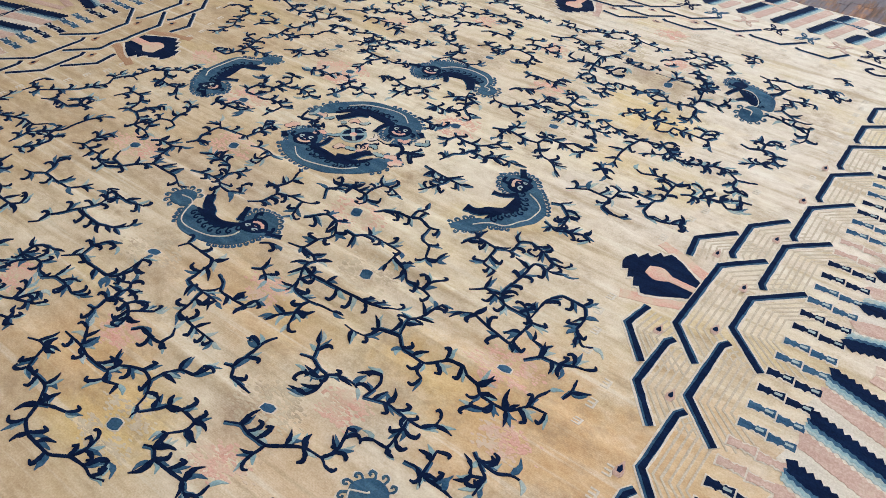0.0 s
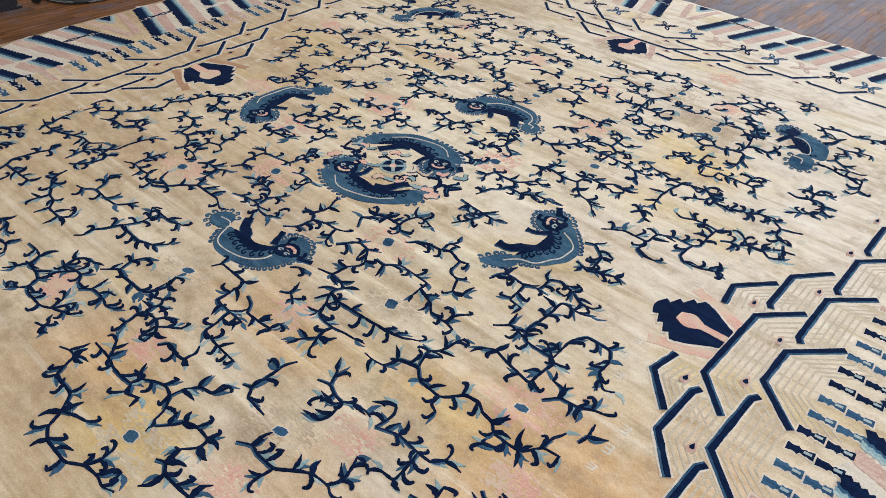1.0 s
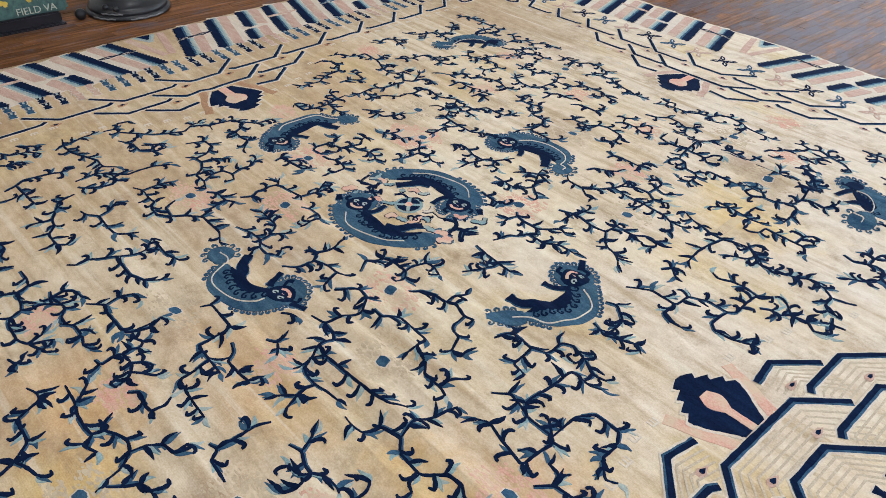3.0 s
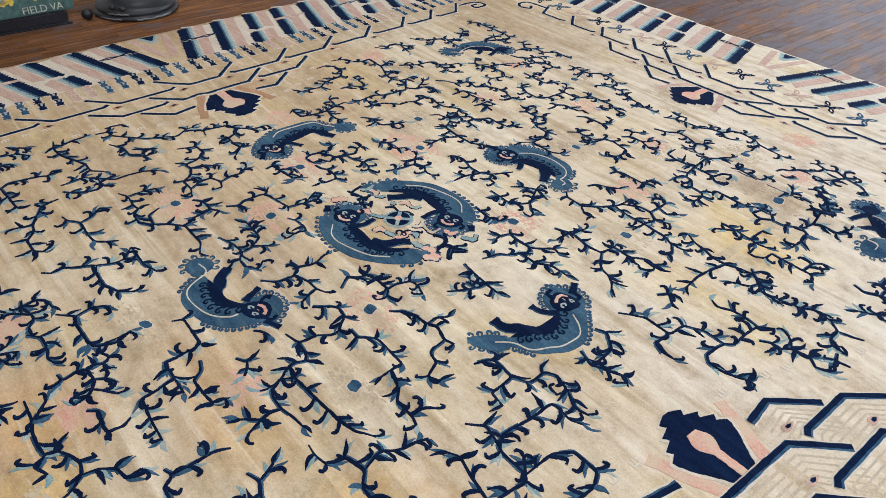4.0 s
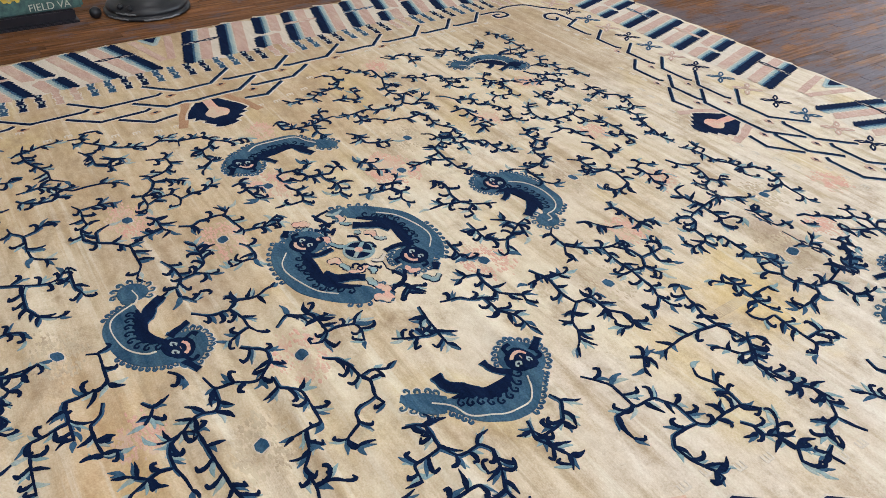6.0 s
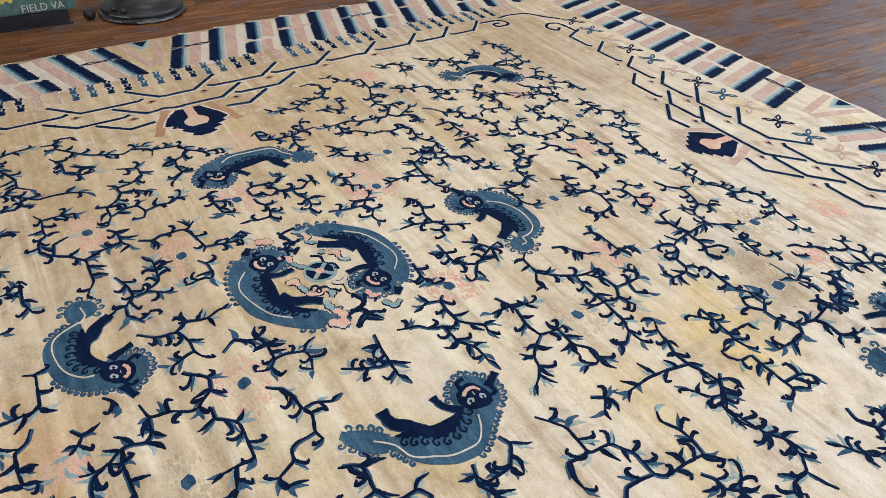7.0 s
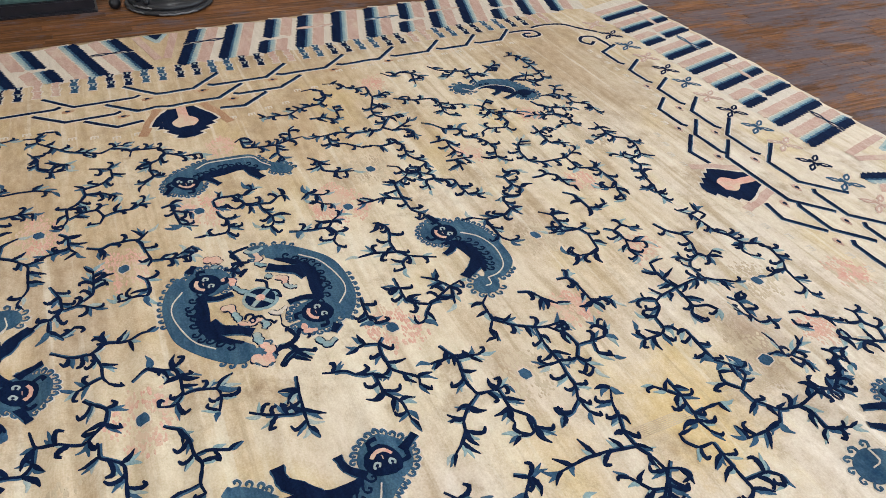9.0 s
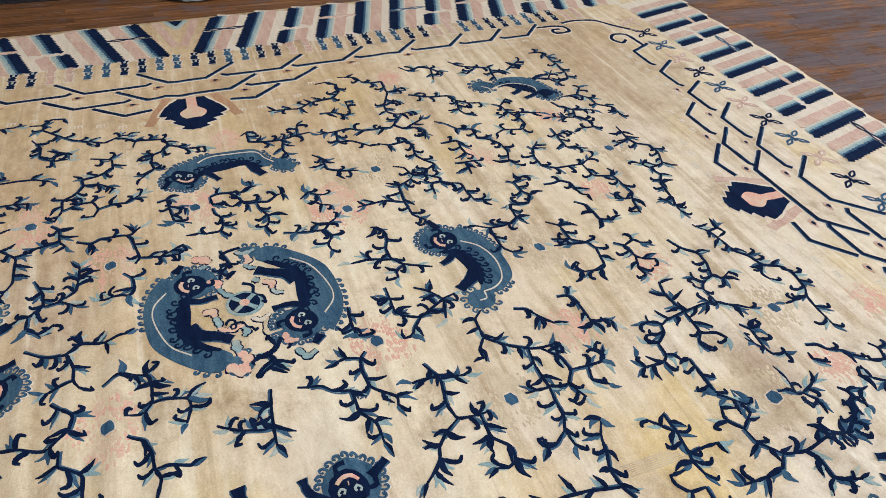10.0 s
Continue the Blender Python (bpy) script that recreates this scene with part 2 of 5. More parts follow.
PLASTER = plain("wall_plaster", (0.60, 0.57, 0.52), (0.66, 0.63, 0.58), 0.9, 3.0)
CEILING = plain("ceiling_paint", (0.66, 0.65, 0.62), (0.72, 0.71, 0.68), 0.9, 3.0)
IRON = plain("black_iron", (0.004, 0.0045, 0.007), (0.016, 0.017, 0.022), 0.40, 14.0, 0.0, 0.25, 0.004)
SCUFF = plain("scuffed_grey", (0.10, 0.10, 0.11), (0.22, 0.22, 0.23), 0.55, 30.0)
BLACK = plain("black_lacquer", (0.005, 0.005, 0.009), (0.013, 0.011, 0.017), 0.35, 9.0)
TEAL = plain("teal_paint", (0.006, 0.035, 0.040), (0.050, 0.125, 0.105), 0.6, 34.0, 0.0, 0.5)
YELLOW = plain("yellow_paint", (0.50, 0.33, 0.03), (0.66, 0.47, 0.07), 0.6, 20.0)
CHALK = plain("white_paint", (0.20, 0.24, 0.20), (0.55, 0.55, 0.46), 0.7, 70.0)
FRAME = plain("window_frame_paint", (0.70, 0.70, 0.68), (0.78, 0.78, 0.76), 0.5)
GLASS, gn, gl, gb = material("glass", 0.02)
gb.inputs["Transmission Weight"].default_value, gb.inputs["IOR"].default_value = 1.0, 1.45
GLOW, hn, hl, hb = material("lamp_diffuser", 0.6)
hb.inputs["Emission Color"].default_value, hb.inputs["Emission Strength"].default_value = (1.0, 0.92, 0.80, 1), 6.0


# ---- mesh helpers ----
def part(name, bm, mats, parent=None, label="", kind="", category=""):
    me = bpy.data.meshes.new(name)
    bm.to_mesh(me)
    bm.free()
    for m in (mats if isinstance(mats, (list, tuple)) else [mats]):
        me.materials.append(m)
    ob = new(name, me)
    if parent is not None:
        ob.parent = parent
    return tagged(ob, label, category, "", kind)


def box(bm, x0, x1, y0, y1, z0, z1, mat=0, bevel=0.0):
    made = bmesh.ops.create_cube(bm, size=1, matrix=Matrix.Translation(((x0 + x1) / 2, (y0 + y1) / 2, (z0 + z1) / 2)) @ Matrix.Diagonal((x1 - x0, y1 - y0, z1 - z0, 1)))
    faces = {f for v in made["verts"] for f in v.link_faces}
    for f in faces:
        f.material_index = mat
    if bevel:
        bmesh.ops.bevel(bm, geom=list({e for f in faces for e in f.edges}), offset=bevel, segments=2, affect="EDGES")
    return bm


def lathe(bm, profile, cx, cy, n=48, mat=0):
    rings = [[bm.verts.new((cx + r * math.cos(2 * math.pi * k / n), cy + r * math.sin(2 * math.pi * k / n), z)) for k in range(n)] for r, z in profile]
    for a, b in zip(rings, rings[1:]):
        for k in range(n):
            f = bm.faces.new((a[k], a[(k + 1) % n], b[(k + 1) % n], b[k]))
            f.material_index, f.smooth = mat, True
    return bm


def relief(u, v):
    """Height of the rug's pile: fold ridges that run across it, and soft waves."""
    h = 0.0028 * noise.noise((u * 1.5, v * 1.9, 3.1)) + 0.0012 * noise.noise((u * 4.1, v * 6.3, 8.2))
    for v0, a, w, u0, u1 in ((-0.735, 0.010, 0.040, 0.10, 1.6), (-0.50, 0.007, 0.035, 0.1, 1.1), (-0.24, 0.006, 0.03, 0.3, 1.2), (1.34, 0.011, 0.045, 0.25, 1.5),
                             (-1.02, 0.006, 0.04, -0.6, 1.3), (0.36, 0.004, 0.03, 0.2, 1.2), (-1.45, 0.006, 0.04, -0.8, 0.9), (0.95, 0.004, 0.04, -1.6, 0.2),
                             (-0.62, 0.006, 0.030, -0.3, 0.9), (-0.86, 0.006, 0.03, 0.2, 1.2), (-0.36, 0.006, 0.030, -0.4, 0.8), (-0.08, 0.005, 0.028, 0.2, 1.0),
                             (0.14, 0.006, 0.028, 0.35, 1.1), (-1.22, 0.005, 0.03, 0.0, 1.2), (1.18, 0.004, 0.03, 0.4, 1.3), (-0.15, 0.005, 0.03, -1.5, -0.5)):
        c = v - v0 - 0.018 * math.sin(2.3 * u + 9 * v0)
        fade = 1 / (1 + math.exp(-9 * (u - u0))) / (1 + math.exp(9 * (u - u1)))
        h += 1.9 * a * fade * (math.exp(-(c / w) ** 2) - 0.45 * math.exp(-((c - 1.9 * w) / w) ** 2))
    return h


def left_edge(v):
    return -(2.37 + 0.055 * max(-2.0, min(1.6, v)))


def smooth(points, step=0.018):
    """A soft line through a few points."""
    p = [Vector(q) for q in points]
    if len(p) < 3:
        n = max(1, int((p[-1] - p[0]).length / step))
        return [p[0].lerp(p[-1], i / n) for i in range(n + 1)]
    out, ext = [], [2 * p[0] - p[1], *p, 2 * p[-1] - p[-2]]
    for a, b, c, d in zip(ext, ext[1:], ext[2:], ext[3:]):
        n = max(2, int((c - b).length / step))
        for i in range(n):
            s = i / n
            out.append(0.5 * (2 * b + (c - a) * s + (2 * a - 5 * b + 4 * c - d) * s * s + (3 * b - a - 3 * c + d) * s ** 3))
    return [*out, p[-1]]


def dense(points, step=0.03):
    """Straight runs with sharp corners, cut short."""
    out = []
    for a, b in zip(points, points[1:]):
        a, b = Vector(a), Vector(b)
        n = max(1, int((b - a).length / step))
        out += [a.lerp(b, i / n) for i in range(n)]
    return [*out, Vector(points[-1])]


def stroke(bm, line, width, colour, layer=1, shift=0.0):
    """A strip of pile laid along a line on the rug, standing a little proud; width: metres, or a function of 0..1."""
    n, rows = len(line), []
    z = 0.0011 * layer + 0.0004
    widest = max(width(i / (n - 1)) if callable(width) else width for i in range(n)) / 2
    k = 1 if widest < 0.016 else max(4, int(widest / 0.009))
    for i, p in enumerate(line):
        a, b = line[max(0, i - 1)], line[min(n - 1, i + 1)]
        d = b - a
        d = d.normalized() if d.length > 1e-9 else Vector((1, 0))
        side = Vector((-d.y, d.x))
        if 0 < i < n - 1:
            e = (p - a).normalized()
            side /= max(0.75, abs(Vector((-e.y, e.x)) @ side))
        w = (width(i / (n - 1)) if callable(width) else width) / 2
        w += min(w, 0.007) * 0.42 * noise.noise((p.x * 230, p.y * 230, 2.0 + layer))
        q = p + side * shift
        row = [(q + side * (w + 0.0012), -0.001)] + [(q + side * w * (1 - 2 * j / k), z) for j in range(k + 1)] + [(q - side * (w + 0.0012), -0.001)]
        rows.append([bm.verts.new((c.x, c.y, relief(c.x, c.y) + dz)) for c, dz in row])
    for a, b in zip(rows, rows[1:]):
        for j in range(len(a) - 1):
            bm.faces.new((a[j], a[j + 1], b[j + 1], b[j])).material_index = K[colour]
    return bm


def V(u, v):
    return Vector((u, v))


def polar(p, heading, length):
    a = radians(heading)
    return Vector((p[0] + length * math.cos(a), p[1] + length * math.sin(a)))


def leaf(w):
    """Widest near the foot, running out to a point."""
    return lambda s: w * (0.50 + 0.50 * s / 0.28 if s < 0.28 else 0.06 + 0.94 * (1 - ((s - 0.28) / 0.72) ** 1.25))


# ---- the room ----
FLOOR_Z = -0.013
X0, X1, Y0, Y1, ROOM_H = -6.2, 4.0, -4.2, 8.5, 3.2


def pierced_wall(name, along_x, at, thick, a0, a1, openings, label):
    """A wall with openings (from, to, sill, head) along it; at: its inner face."""
    bm = bmesh.new()

    def block(s0, s1, z0, z1):
        if s1 - s0 > 0.01 and z1 - z0 > 0.01:
            if along_x:
                box(bm, s0, s1, min(at, at + thick), max(at, at + thick), z0, z1)
            else:
                box(bm, min(at, at + thick), max(at, at + thick), s0, s1, z0, z1)
    s = a0
    for o0, o1, sill, head in openings:
        block(s, o0, FLOOR_Z, ROOM_H)
        block(o0, o1, FLOOR_Z, sill)
        block(o0, o1, head, ROOM_H)
        s = o1
    block(s, a1, FLOOR_Z, ROOM_H)
    return part(name, bm, PLASTER, None, label, "structure", "wall")


north_open = [(-3.9, -1.3, 0.7, 2.8), (-0.7, 1.9, 0.7, 2.8)]
east_open = [(-0.9, 1.7, 0.7, 2.8), (2.9, 5.5, 0.7, 2.8)]
wall_north = pierced_wall("wall_north", True, Y1, 0.2, X0, X1, north_open, "plain painted plaster wall with two windows")
wall_south = pierced_wall("wall_south", True, Y0, -0.2, X0, X1, [], "plain painted plaster wall")
wall_east = pierced_wall("wall_east", False, X1, 0.2, Y0, Y1, east_open, "plain painted plaster wall with two windows")
wall_west = pierced_wall("wall_west", False, X0, -0.2, Y0, Y1, [], "plain painted plaster wall")
bm = bmesh.new()
part("ceiling", box(bm, X0 - 0.2, X1 + 0.2, Y0 - 0.2, Y1 + 0.2, ROOM_H + 0.002, ROOM_H + 0.2), CEILING, None, "plain painted ceiling", "structure", "ceiling")


def window(name, along_x, at, s0, s1, z0, z1):
    bm = bmesh.new()
    w = 0.06

    def bar(a, b, c, d):
        if along_x:
            box(bm, a, b, at + 0.06, at + 0.12, c, d)
        else:
            box(bm, at + 0.06, at + 0.12, a, b, c, d)
    e = 0.003
    bar(s0 + e, s0 + w, z0 + e, z1 - e)
    bar(s1 - w, s1 - e, z0 + e, z1 - e)
    bar(s0 + w, s1 - w, z0 + e, z0 + w)
    bar(s0 + w, s1 - w, z1 - w, z1 - e)
    mid = (s0 + s1) / 2
    bar(mid - 0.03, mid + 0.03, z0 + w, z1 - w)
    ob = part(name, bm, FRAME, None, "painted wooden shop window", "structure", "window")
    for a, b in ((s0 + w, mid - 0.03), (mid + 0.03, s1 - w)):
        bm = bmesh.new()
        if along_x:
            box(bm, a, b, at + 0.085, at + 0.091, z0 + w, z1 - w)
        else:
            box(bm, at + 0.085, at + 0.091, a, b, z0 + w, z1 - w)
        pane = part("pane", bm, GLASS, ob)
        pane.visible_shadow = False
    return ob


window("window_1", True, Y1, *north_open[0])
window("window_2", True, Y1, *north_open[1])
window("window_3", False, X1, *east_open[0])
window("window_4", False, X1, *east_open[1])
# fittings added around the fill lamps, out of view
lamp_thing = None
for lx in (-4.2, -1.6, 1.0):
    for ly in (-1.4, 2.2, 5.8):
        if lamp_thing is None:
            lamp_thing = new("ceiling_light")
            lamp_thing.location = (lx, ly, 3.15)
            tagged(lamp_thing, "long white unseen ceiling light added as fill, with a glowing diffuser", "ceiling light", "ceiling lights")
            bm = bmesh.new()
            for a in (-1, 1):
                box(bm, -0.6, 0.6, a * 0.16 - 0.015, a * 0.16 + 0.015, 0.0, 0.05, 0, 0.004)
                box(bm, a * 0.6 - 0.015, a * 0.6 + 0.015, -0.145, 0.145, 0.0, 0.05, 0, 0.004)
            part("frame", bm, FRAME, lamp_thing)
            bm = bmesh.new()
            part("diffuser", box(bm, -0.585, 0.585, -0.145, 0.145, 0.006, 0.046), GLOW, lamp_thing)
        else:
            copy_thing(lamp_thing, pose(lx, ly, 3.15))

# ---- the rug ----
rug_bm = bmesh.new()
NU, NV = 180, 660
grid = []
for j in range(NV + 1):
    v0 = -2.91 + 5.82 * j / NV
    row = []
    for i in range(NU + 1):
        a, b = left_edge(v0), 2.40
        u = a + (b - a) * i / NU
        v = v0
        rim = min(i, NU - i) / 6
        u += 0.010 * noise.noise((0.3, v0 * 2.2, 5.0)) * max(0, 1 - rim) * (1 if i < NU / 2 else 1)
        rim = min(j, NV - j) / 17
        v += (0.014 * noise.noise((u * 2.6, 0.7, 1.0)) + 0.006 * math.sin(u * 30)) * max(0, 1 - rim)
        row.append(rug_bm.verts.new((u, v, relief(u, v))))
    grid.append(row)
for r, s in zip(grid, grid[1:]):
    for i in range(NU):
        rug_bm.faces.new((r[i], r[i + 1], s[i + 1], s[i])).smooth = True
rim = [*grid[0], *[r[-1] for r in grid[1:]], *grid[-1][-2::-1], *[r[0] for r in grid[-2:0:-1]]]
low = [rug_bm.verts.new((p.co.x, p.co.y, FLOOR_Z + 0.0005)) for p in rim]
for k in range(len(rim)):
    rug_bm.faces.new((rim[k], low[k], low[(k + 1) % len(rim)], rim[(k + 1) % len(rim)]))
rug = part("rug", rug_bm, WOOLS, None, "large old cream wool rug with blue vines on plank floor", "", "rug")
rug.location = (CX, CY, 0)


def ornament(name, bm, label=""):
    return part(name, bm, WOOLS, rug, label)


# border sides: (s along, d outward) to rug coordinates
def on_right(s, d):
    return V(d, s + 0.010)


def on_left(s, d):
    return V(-(d - 0.045 + 0.062 * s), s - 0.035)


def on_far(s, d):
    return V(s - 0.035, d + 0.55)


def on_near(s, d):
    return V(s - 0.035, -(d + 0.55))


def band(side, s0, s1, d0, d1, slant, off, width, teeth, bm, colour, layer):
    """A serrated stripe from depth d0 to d1."""
    line, n = [], max(2, int((d1 - d0) / 0.011))
    for i in range(n + 1):
        d = d0 + (d1 - d0) * i / n
        s = s0 + (s1 - s0) * (d - 1.95) / 0.45
        line.append(side(s + off + (teeth if i % 2 else -teeth), d))
    stroke(bm, line, width, colour, layer)


GAPS = (2, 6, 9)
LINKS = {0: "navy", 3: "pink", 5: "blue", 7: "pink", 10: "navy"}


def stripe(side, sgn, s_in, outer, number):
    """One period of the striped border: navy, two blues, mist, salmon and ivory, slanting away from the middle."""
    bm = bmesh.new()
    s_out = s_in + sgn * 0.135
    pieces = [(1.945, 2.10), (2.135, outer)] if number in GAPS else [(1.945, outer)]
    stroke(bm, [side(s_in + sgn * 0.105 + sgn * 0.135 * (q / 12), 1.945 + (outer - 1.945) * q / 12) for q in range(13)], 0.200, "ivory", 0.7)
    for k, (d0, d1) in enumerate(pieces):
        e = sgn * 0.016 * k
        for off, w, c, lay in ((0.0, 0.038, "navy", 2.6), (0.024, 0.020, "blue", 2.4), (0.039, 0.018, "pale", 2.2), (0.052, 0.014, "mist", 2.0), (0.100, 0.052, "pink", 1.8)):
            band(side, s_in, s_out, d0, d1, 0, sgn * off + e, w, 0.0042 if c != "pink" else 0.003, bm, c, lay)
    top = ornament("stripe", bm, "serrated navy, blue and salmon border stripe")
    if number in LINKS:
        bm = bmesh.new()
        c, s0 = LINKS[number], s_in + sgn * 0.045
        for a, b in ((0.0, 0.115), (0.105, 0.215)):
            stroke(bm, dense([side(s0 + sgn * a, 2.205), side(s0 + sgn * b, 2.205)], 0.008), lambda q: 0.030 * (0.55 + 0.45 * math.sin(math.pi * q)), "ivory", 3.2)
            for h in (-1, 1):
                stroke(bm, smooth([side(s0 + sgn * a, 2.205), side(s0 + sgn * (a + b) / 2, 2.205 + h * 0.010), side(s0 + sgn * b, 2.205)], 0.01), 0.0095, c, 4)
        part("chain_link", bm, WOOLS, top, "dark chain link across the stripes")
    return top


def v_piece(side, s, outer):
    bm = bmesh.new()
    for d, w, c, lay in ((outer - 0.10, 0.13, "mist", 1.4), (outer - 0.075, 0.10, "pale", 1.8), (outer - 0.055, 0.075, "navy", 2.2)):
        stroke(bm, dense([side(s, d - 0.02), side(s, outer - 0.004)]), (lambda w: lambda q: w * (0.15 + 0.85 * q))(w), c, lay)
    for a in (-1, 1):
        stroke(bm, dense([side(s + a * 0.02, 2.05), side(s + a * 0.10, outer - 0.01)]), 0.04, "pink", 1.5)
    return ornament("stripe", bm, "small navy wedge between salmon stripes")


def chevron_line(bm, pts, side):
    line = dense([side(s, d) for s, d in pts], 0.025)
    thin = 0.80 if side in (on_left, on_far) else 1.0
    stroke(bm, line, 0.036 * thin, "ivory", 1)
    stroke(bm, line, 0.0235 if thin == 1 else 0.0165, "blue", 2)
    stroke(bm, line, 0.0165 * thin, "navy", 3, shift=0.003)


def chevron(side, pts, inward, ribs=True, dot=None):
    """A bent line of the fretwork with ribbed beige filling behind it."""
    bm = bmesh.new()
    chevron_line(bm, pts, side)
    top = ornament("fret", bm, "two-tone blue bent fret line with ribbed beige filling")
    if ribs and side in (on_right, on_near):
        bm = bmesh.new()
        n = len(pts)
        for k in range(1, 6):
            o = 0.0215 * k + 0.012
            moved = [(s + (0 if 0 < i < n - 1 else 0), d + o) for i, (s, d) in enumerate(pts)]
            mid = (pts[0][0] + pts[-1][0]) / 2
            inner = [(s + (mid - s) * 0.28 * o / 0.12, d) for s, d in moved]
            stroke(bm, dense([side(s, d) for s, d in inner], 0.03), 0.006, "rib", 0.6)
        part("rib_filling", bm, WOOLS, top, "fine beige ribs", "stuff")
    if dot:
        s, d = dot
        bm = bmesh.new()
        stroke(bm, dense([side(s - 0.026, d), side(s + 0.026, d)], 0.01), leaf(0.028), "tan" if side is on_left else "pink", 2)
        stroke(bm, dense([side(s - 0.012, d), side(s + 0.012, d)], 0.008), leaf(0.016), "navy", 3)
        part("lozenge", bm, WOOLS, top, "small tan and navy lozenge")
    return top


# runs of the fretwork away from the middle of a side: start, knee and tip of each bent line
LONG_ROW = ((0.155, 0.435, 0.560), (0.490, 0.740, 0.875), (0.805, 1.035, 1.160), (1.105, 1.315, 1.430), (1.375, 1.550, 1.660), (1.610, 1.770, 1.880))
SHORT_ROW = ((0.150, 0.345, 0.475), (0.405, 0.595, 0.715), (0.665, 0.855, 0.955), (0.925, 1.100, 1.205), (1.175, 1.355, 1.425))
LONG_SECOND = ((0.250, 0.475, 0.600),)
SHORT_SECOND = ((0.205, 0.395, 0.515), (0.475, 0.665, 0.760))


def frets(side, row, second):
    chevron(side, [(-0.215, 1.785), (-0.085, 1.65), (0.085, 1.65), (0.225, 1.785)], 1)
    chevron(side, [(-0.305, 1.62), (-0.180, 1.505), (0.180, 1.507), (0.310, 1.625)], 1, True)
    for sgn in (1, -1):
        for k, (a, b, c) in enumerate(row):
            chevron(side, [(sgn * a, 1.668), (sgn * (a + 0.025), 1.652), (sgn * b, 1.650), (sgn * c, 1.775)], 1, True, (sgn * (a - 0.03), 1.612) if k < 4 else None)
        for a, b, c in second:
            chevron(side, [(sgn * a, 1.530), (sgn * (a + 0.025), 1.515), (sgn * b, 1.512), (sgn * c, 1.612)], 1, True, (sgn * (a - 0.01), 1.475))
        chevron(side, [(sgn * 0.165, 1.402), (sgn * 0.275, 1.385), (sgn * 0.400, 1.490)], 1)


def palmette(side, tip, base, wide, flank="pink"):
    """Navy stepped palmette with a salmon keyhole, flanked by salmon bars."""
    bm = bmesh.new()
    steps = (0.10, 0.40, 0.30, 0.64, 0.54, 0.86, 0.78, 1.0, 0.96, 0.90, 0.84, 0.74, 0.65, 0.56, 0.47, 0.40)
    ln = base - tip
    key = 1.0 if side is on_right else 1.4
    at = lambda q: tip + ln * q
    for a in (-1, 1):
        stroke(bm, dense([side(a * wide * 0.36, base + 0.012), side(a * wide * 0.66, at(0.26))]), lambda q: 0.042 - 0.006 * math.sin(9 * q), flank, 1.0)
    for grow, c, lay in ((0.024, "ivory", 1.6), (0.0, "navy", 2.4)):
        stroke(bm, [side(0, at(q / 30)) for q in range(31)], lambda q: (wide * (steps[int(q * 14.99)] + (steps[int(q * 14.99) + 1] - steps[int(q * 14.99)]) * (q * 14.99 % 1))) + grow, c, lay)
    stroke(bm, [side(0, at(0.34 + 0.66 * q / 14)) for q in range(15)], lambda q: wide * key * (0.08 + 0.20 * math.sin(math.pi * min(1, q * 1.7 + 0.1)) if q < 0.53 else 0.11), "faded", 3.8)
    return ornament("palmette", bm, "navy stepped palmette with a salmon keyhole")


def scroll_mark(side, s, c):
    bm = bmesh.new()
    for d in (1.832, 1.912):
        for grow, col, lay in ((0.010, "ivory", 1), (0.0, c, 2)):
            stroke(bm, dense([side(s - 0.004, d - 0.037 - grow / 2), side(s + 0.004, d + 0.037 + grow / 2)], 0.006), lambda q: (0.036 if side is on_left else 0.030) * (0.72 + 0.28 * abs(math.cos(2 * math.pi * q)) - (0.45 if 0.42 < q < 0.6 else 0)) + grow, col, lay)
        if c != "pink":
            stroke(bm, dense([side(s + 0.002, d + 0.008), side(s + 0.004, d + 0.030)], 0.006), 0.009, "mist", 3)
    return ornament("scroll_mark", bm)


def cloud_mark(side, s, c, d0=1.84):
    """Four looped petals in outline."""
    bm = bmesh.new()
    for a, b in ((-0.030, 0.038), (0.036, 0.030), (-0.036, -0.030), (0.030, -0.038)):
        p, q = (s + a * 0.3, d0 + b * 0.3), (s + a * 1.5, d0 + b * 1.5)
        wx, wy = -b * 0.20, a * 0.20
        m = ((p[0] + q[0]) / 2, (p[1] + q[1]) / 2)
        stroke(bm, smooth([side(*p), side(m[0] + wx, m[1] + wy), side(*q), side(m[0] - wx, m[1] - wy), side(*p)], 0.008), 0.0085, c, 2)
        stroke(bm, dense([side(*p), side(*q)], 0.008), 0.024, "ivory", 1.0)
    stroke(bm, dense([side(s - 0.03, d0), side(s + 0.03, d0)], 0.01), 0.012, c, 2.2)
    return ornament("cloud_mark", bm)


MARKS_ON = "nnbbnnppbbnnbbnnppbbnnbbnnppbb"
MARKS_BACK = "bbnnbbppnnbbnnppbbnnbbppnnbbnn"
TONES = {"n": "navy", "b": "blue", "p": "pink"}


def border(side, long_side, outer, tip, base, wide, first, flank="pink"):
    frets(side, LONG_ROW if long_side else SHORT_ROW, LONG_SECOND if long_side else SHORT_SECOND)
    palmette(side, tip, base, wide, flank)
    v_piece(side, 0.0, outer)
    for sgn in (1, -1):
        for k in range(12 if long_side else 9):
            stripe(side, sgn, sgn * (first + 0.204 * k), outer - 0.004, k)
    if long_side:
        for k in range(28):
            scroll_mark(side, 0.055 + 0.079 * k, TONES[MARKS_ON[k]])
            scroll_mark(side, -0.028 - 0.079 * k, TONES[MARKS_BACK[k]])
    else:
        for k in range(-10, 11):
            cloud_mark(side, 0.172 * k - 0.015, ("navy", "blue", "pink")[k % 3])


border(on_right, True, 2.39, 1.236, 1.490, 0.25, 0.075, "faded")
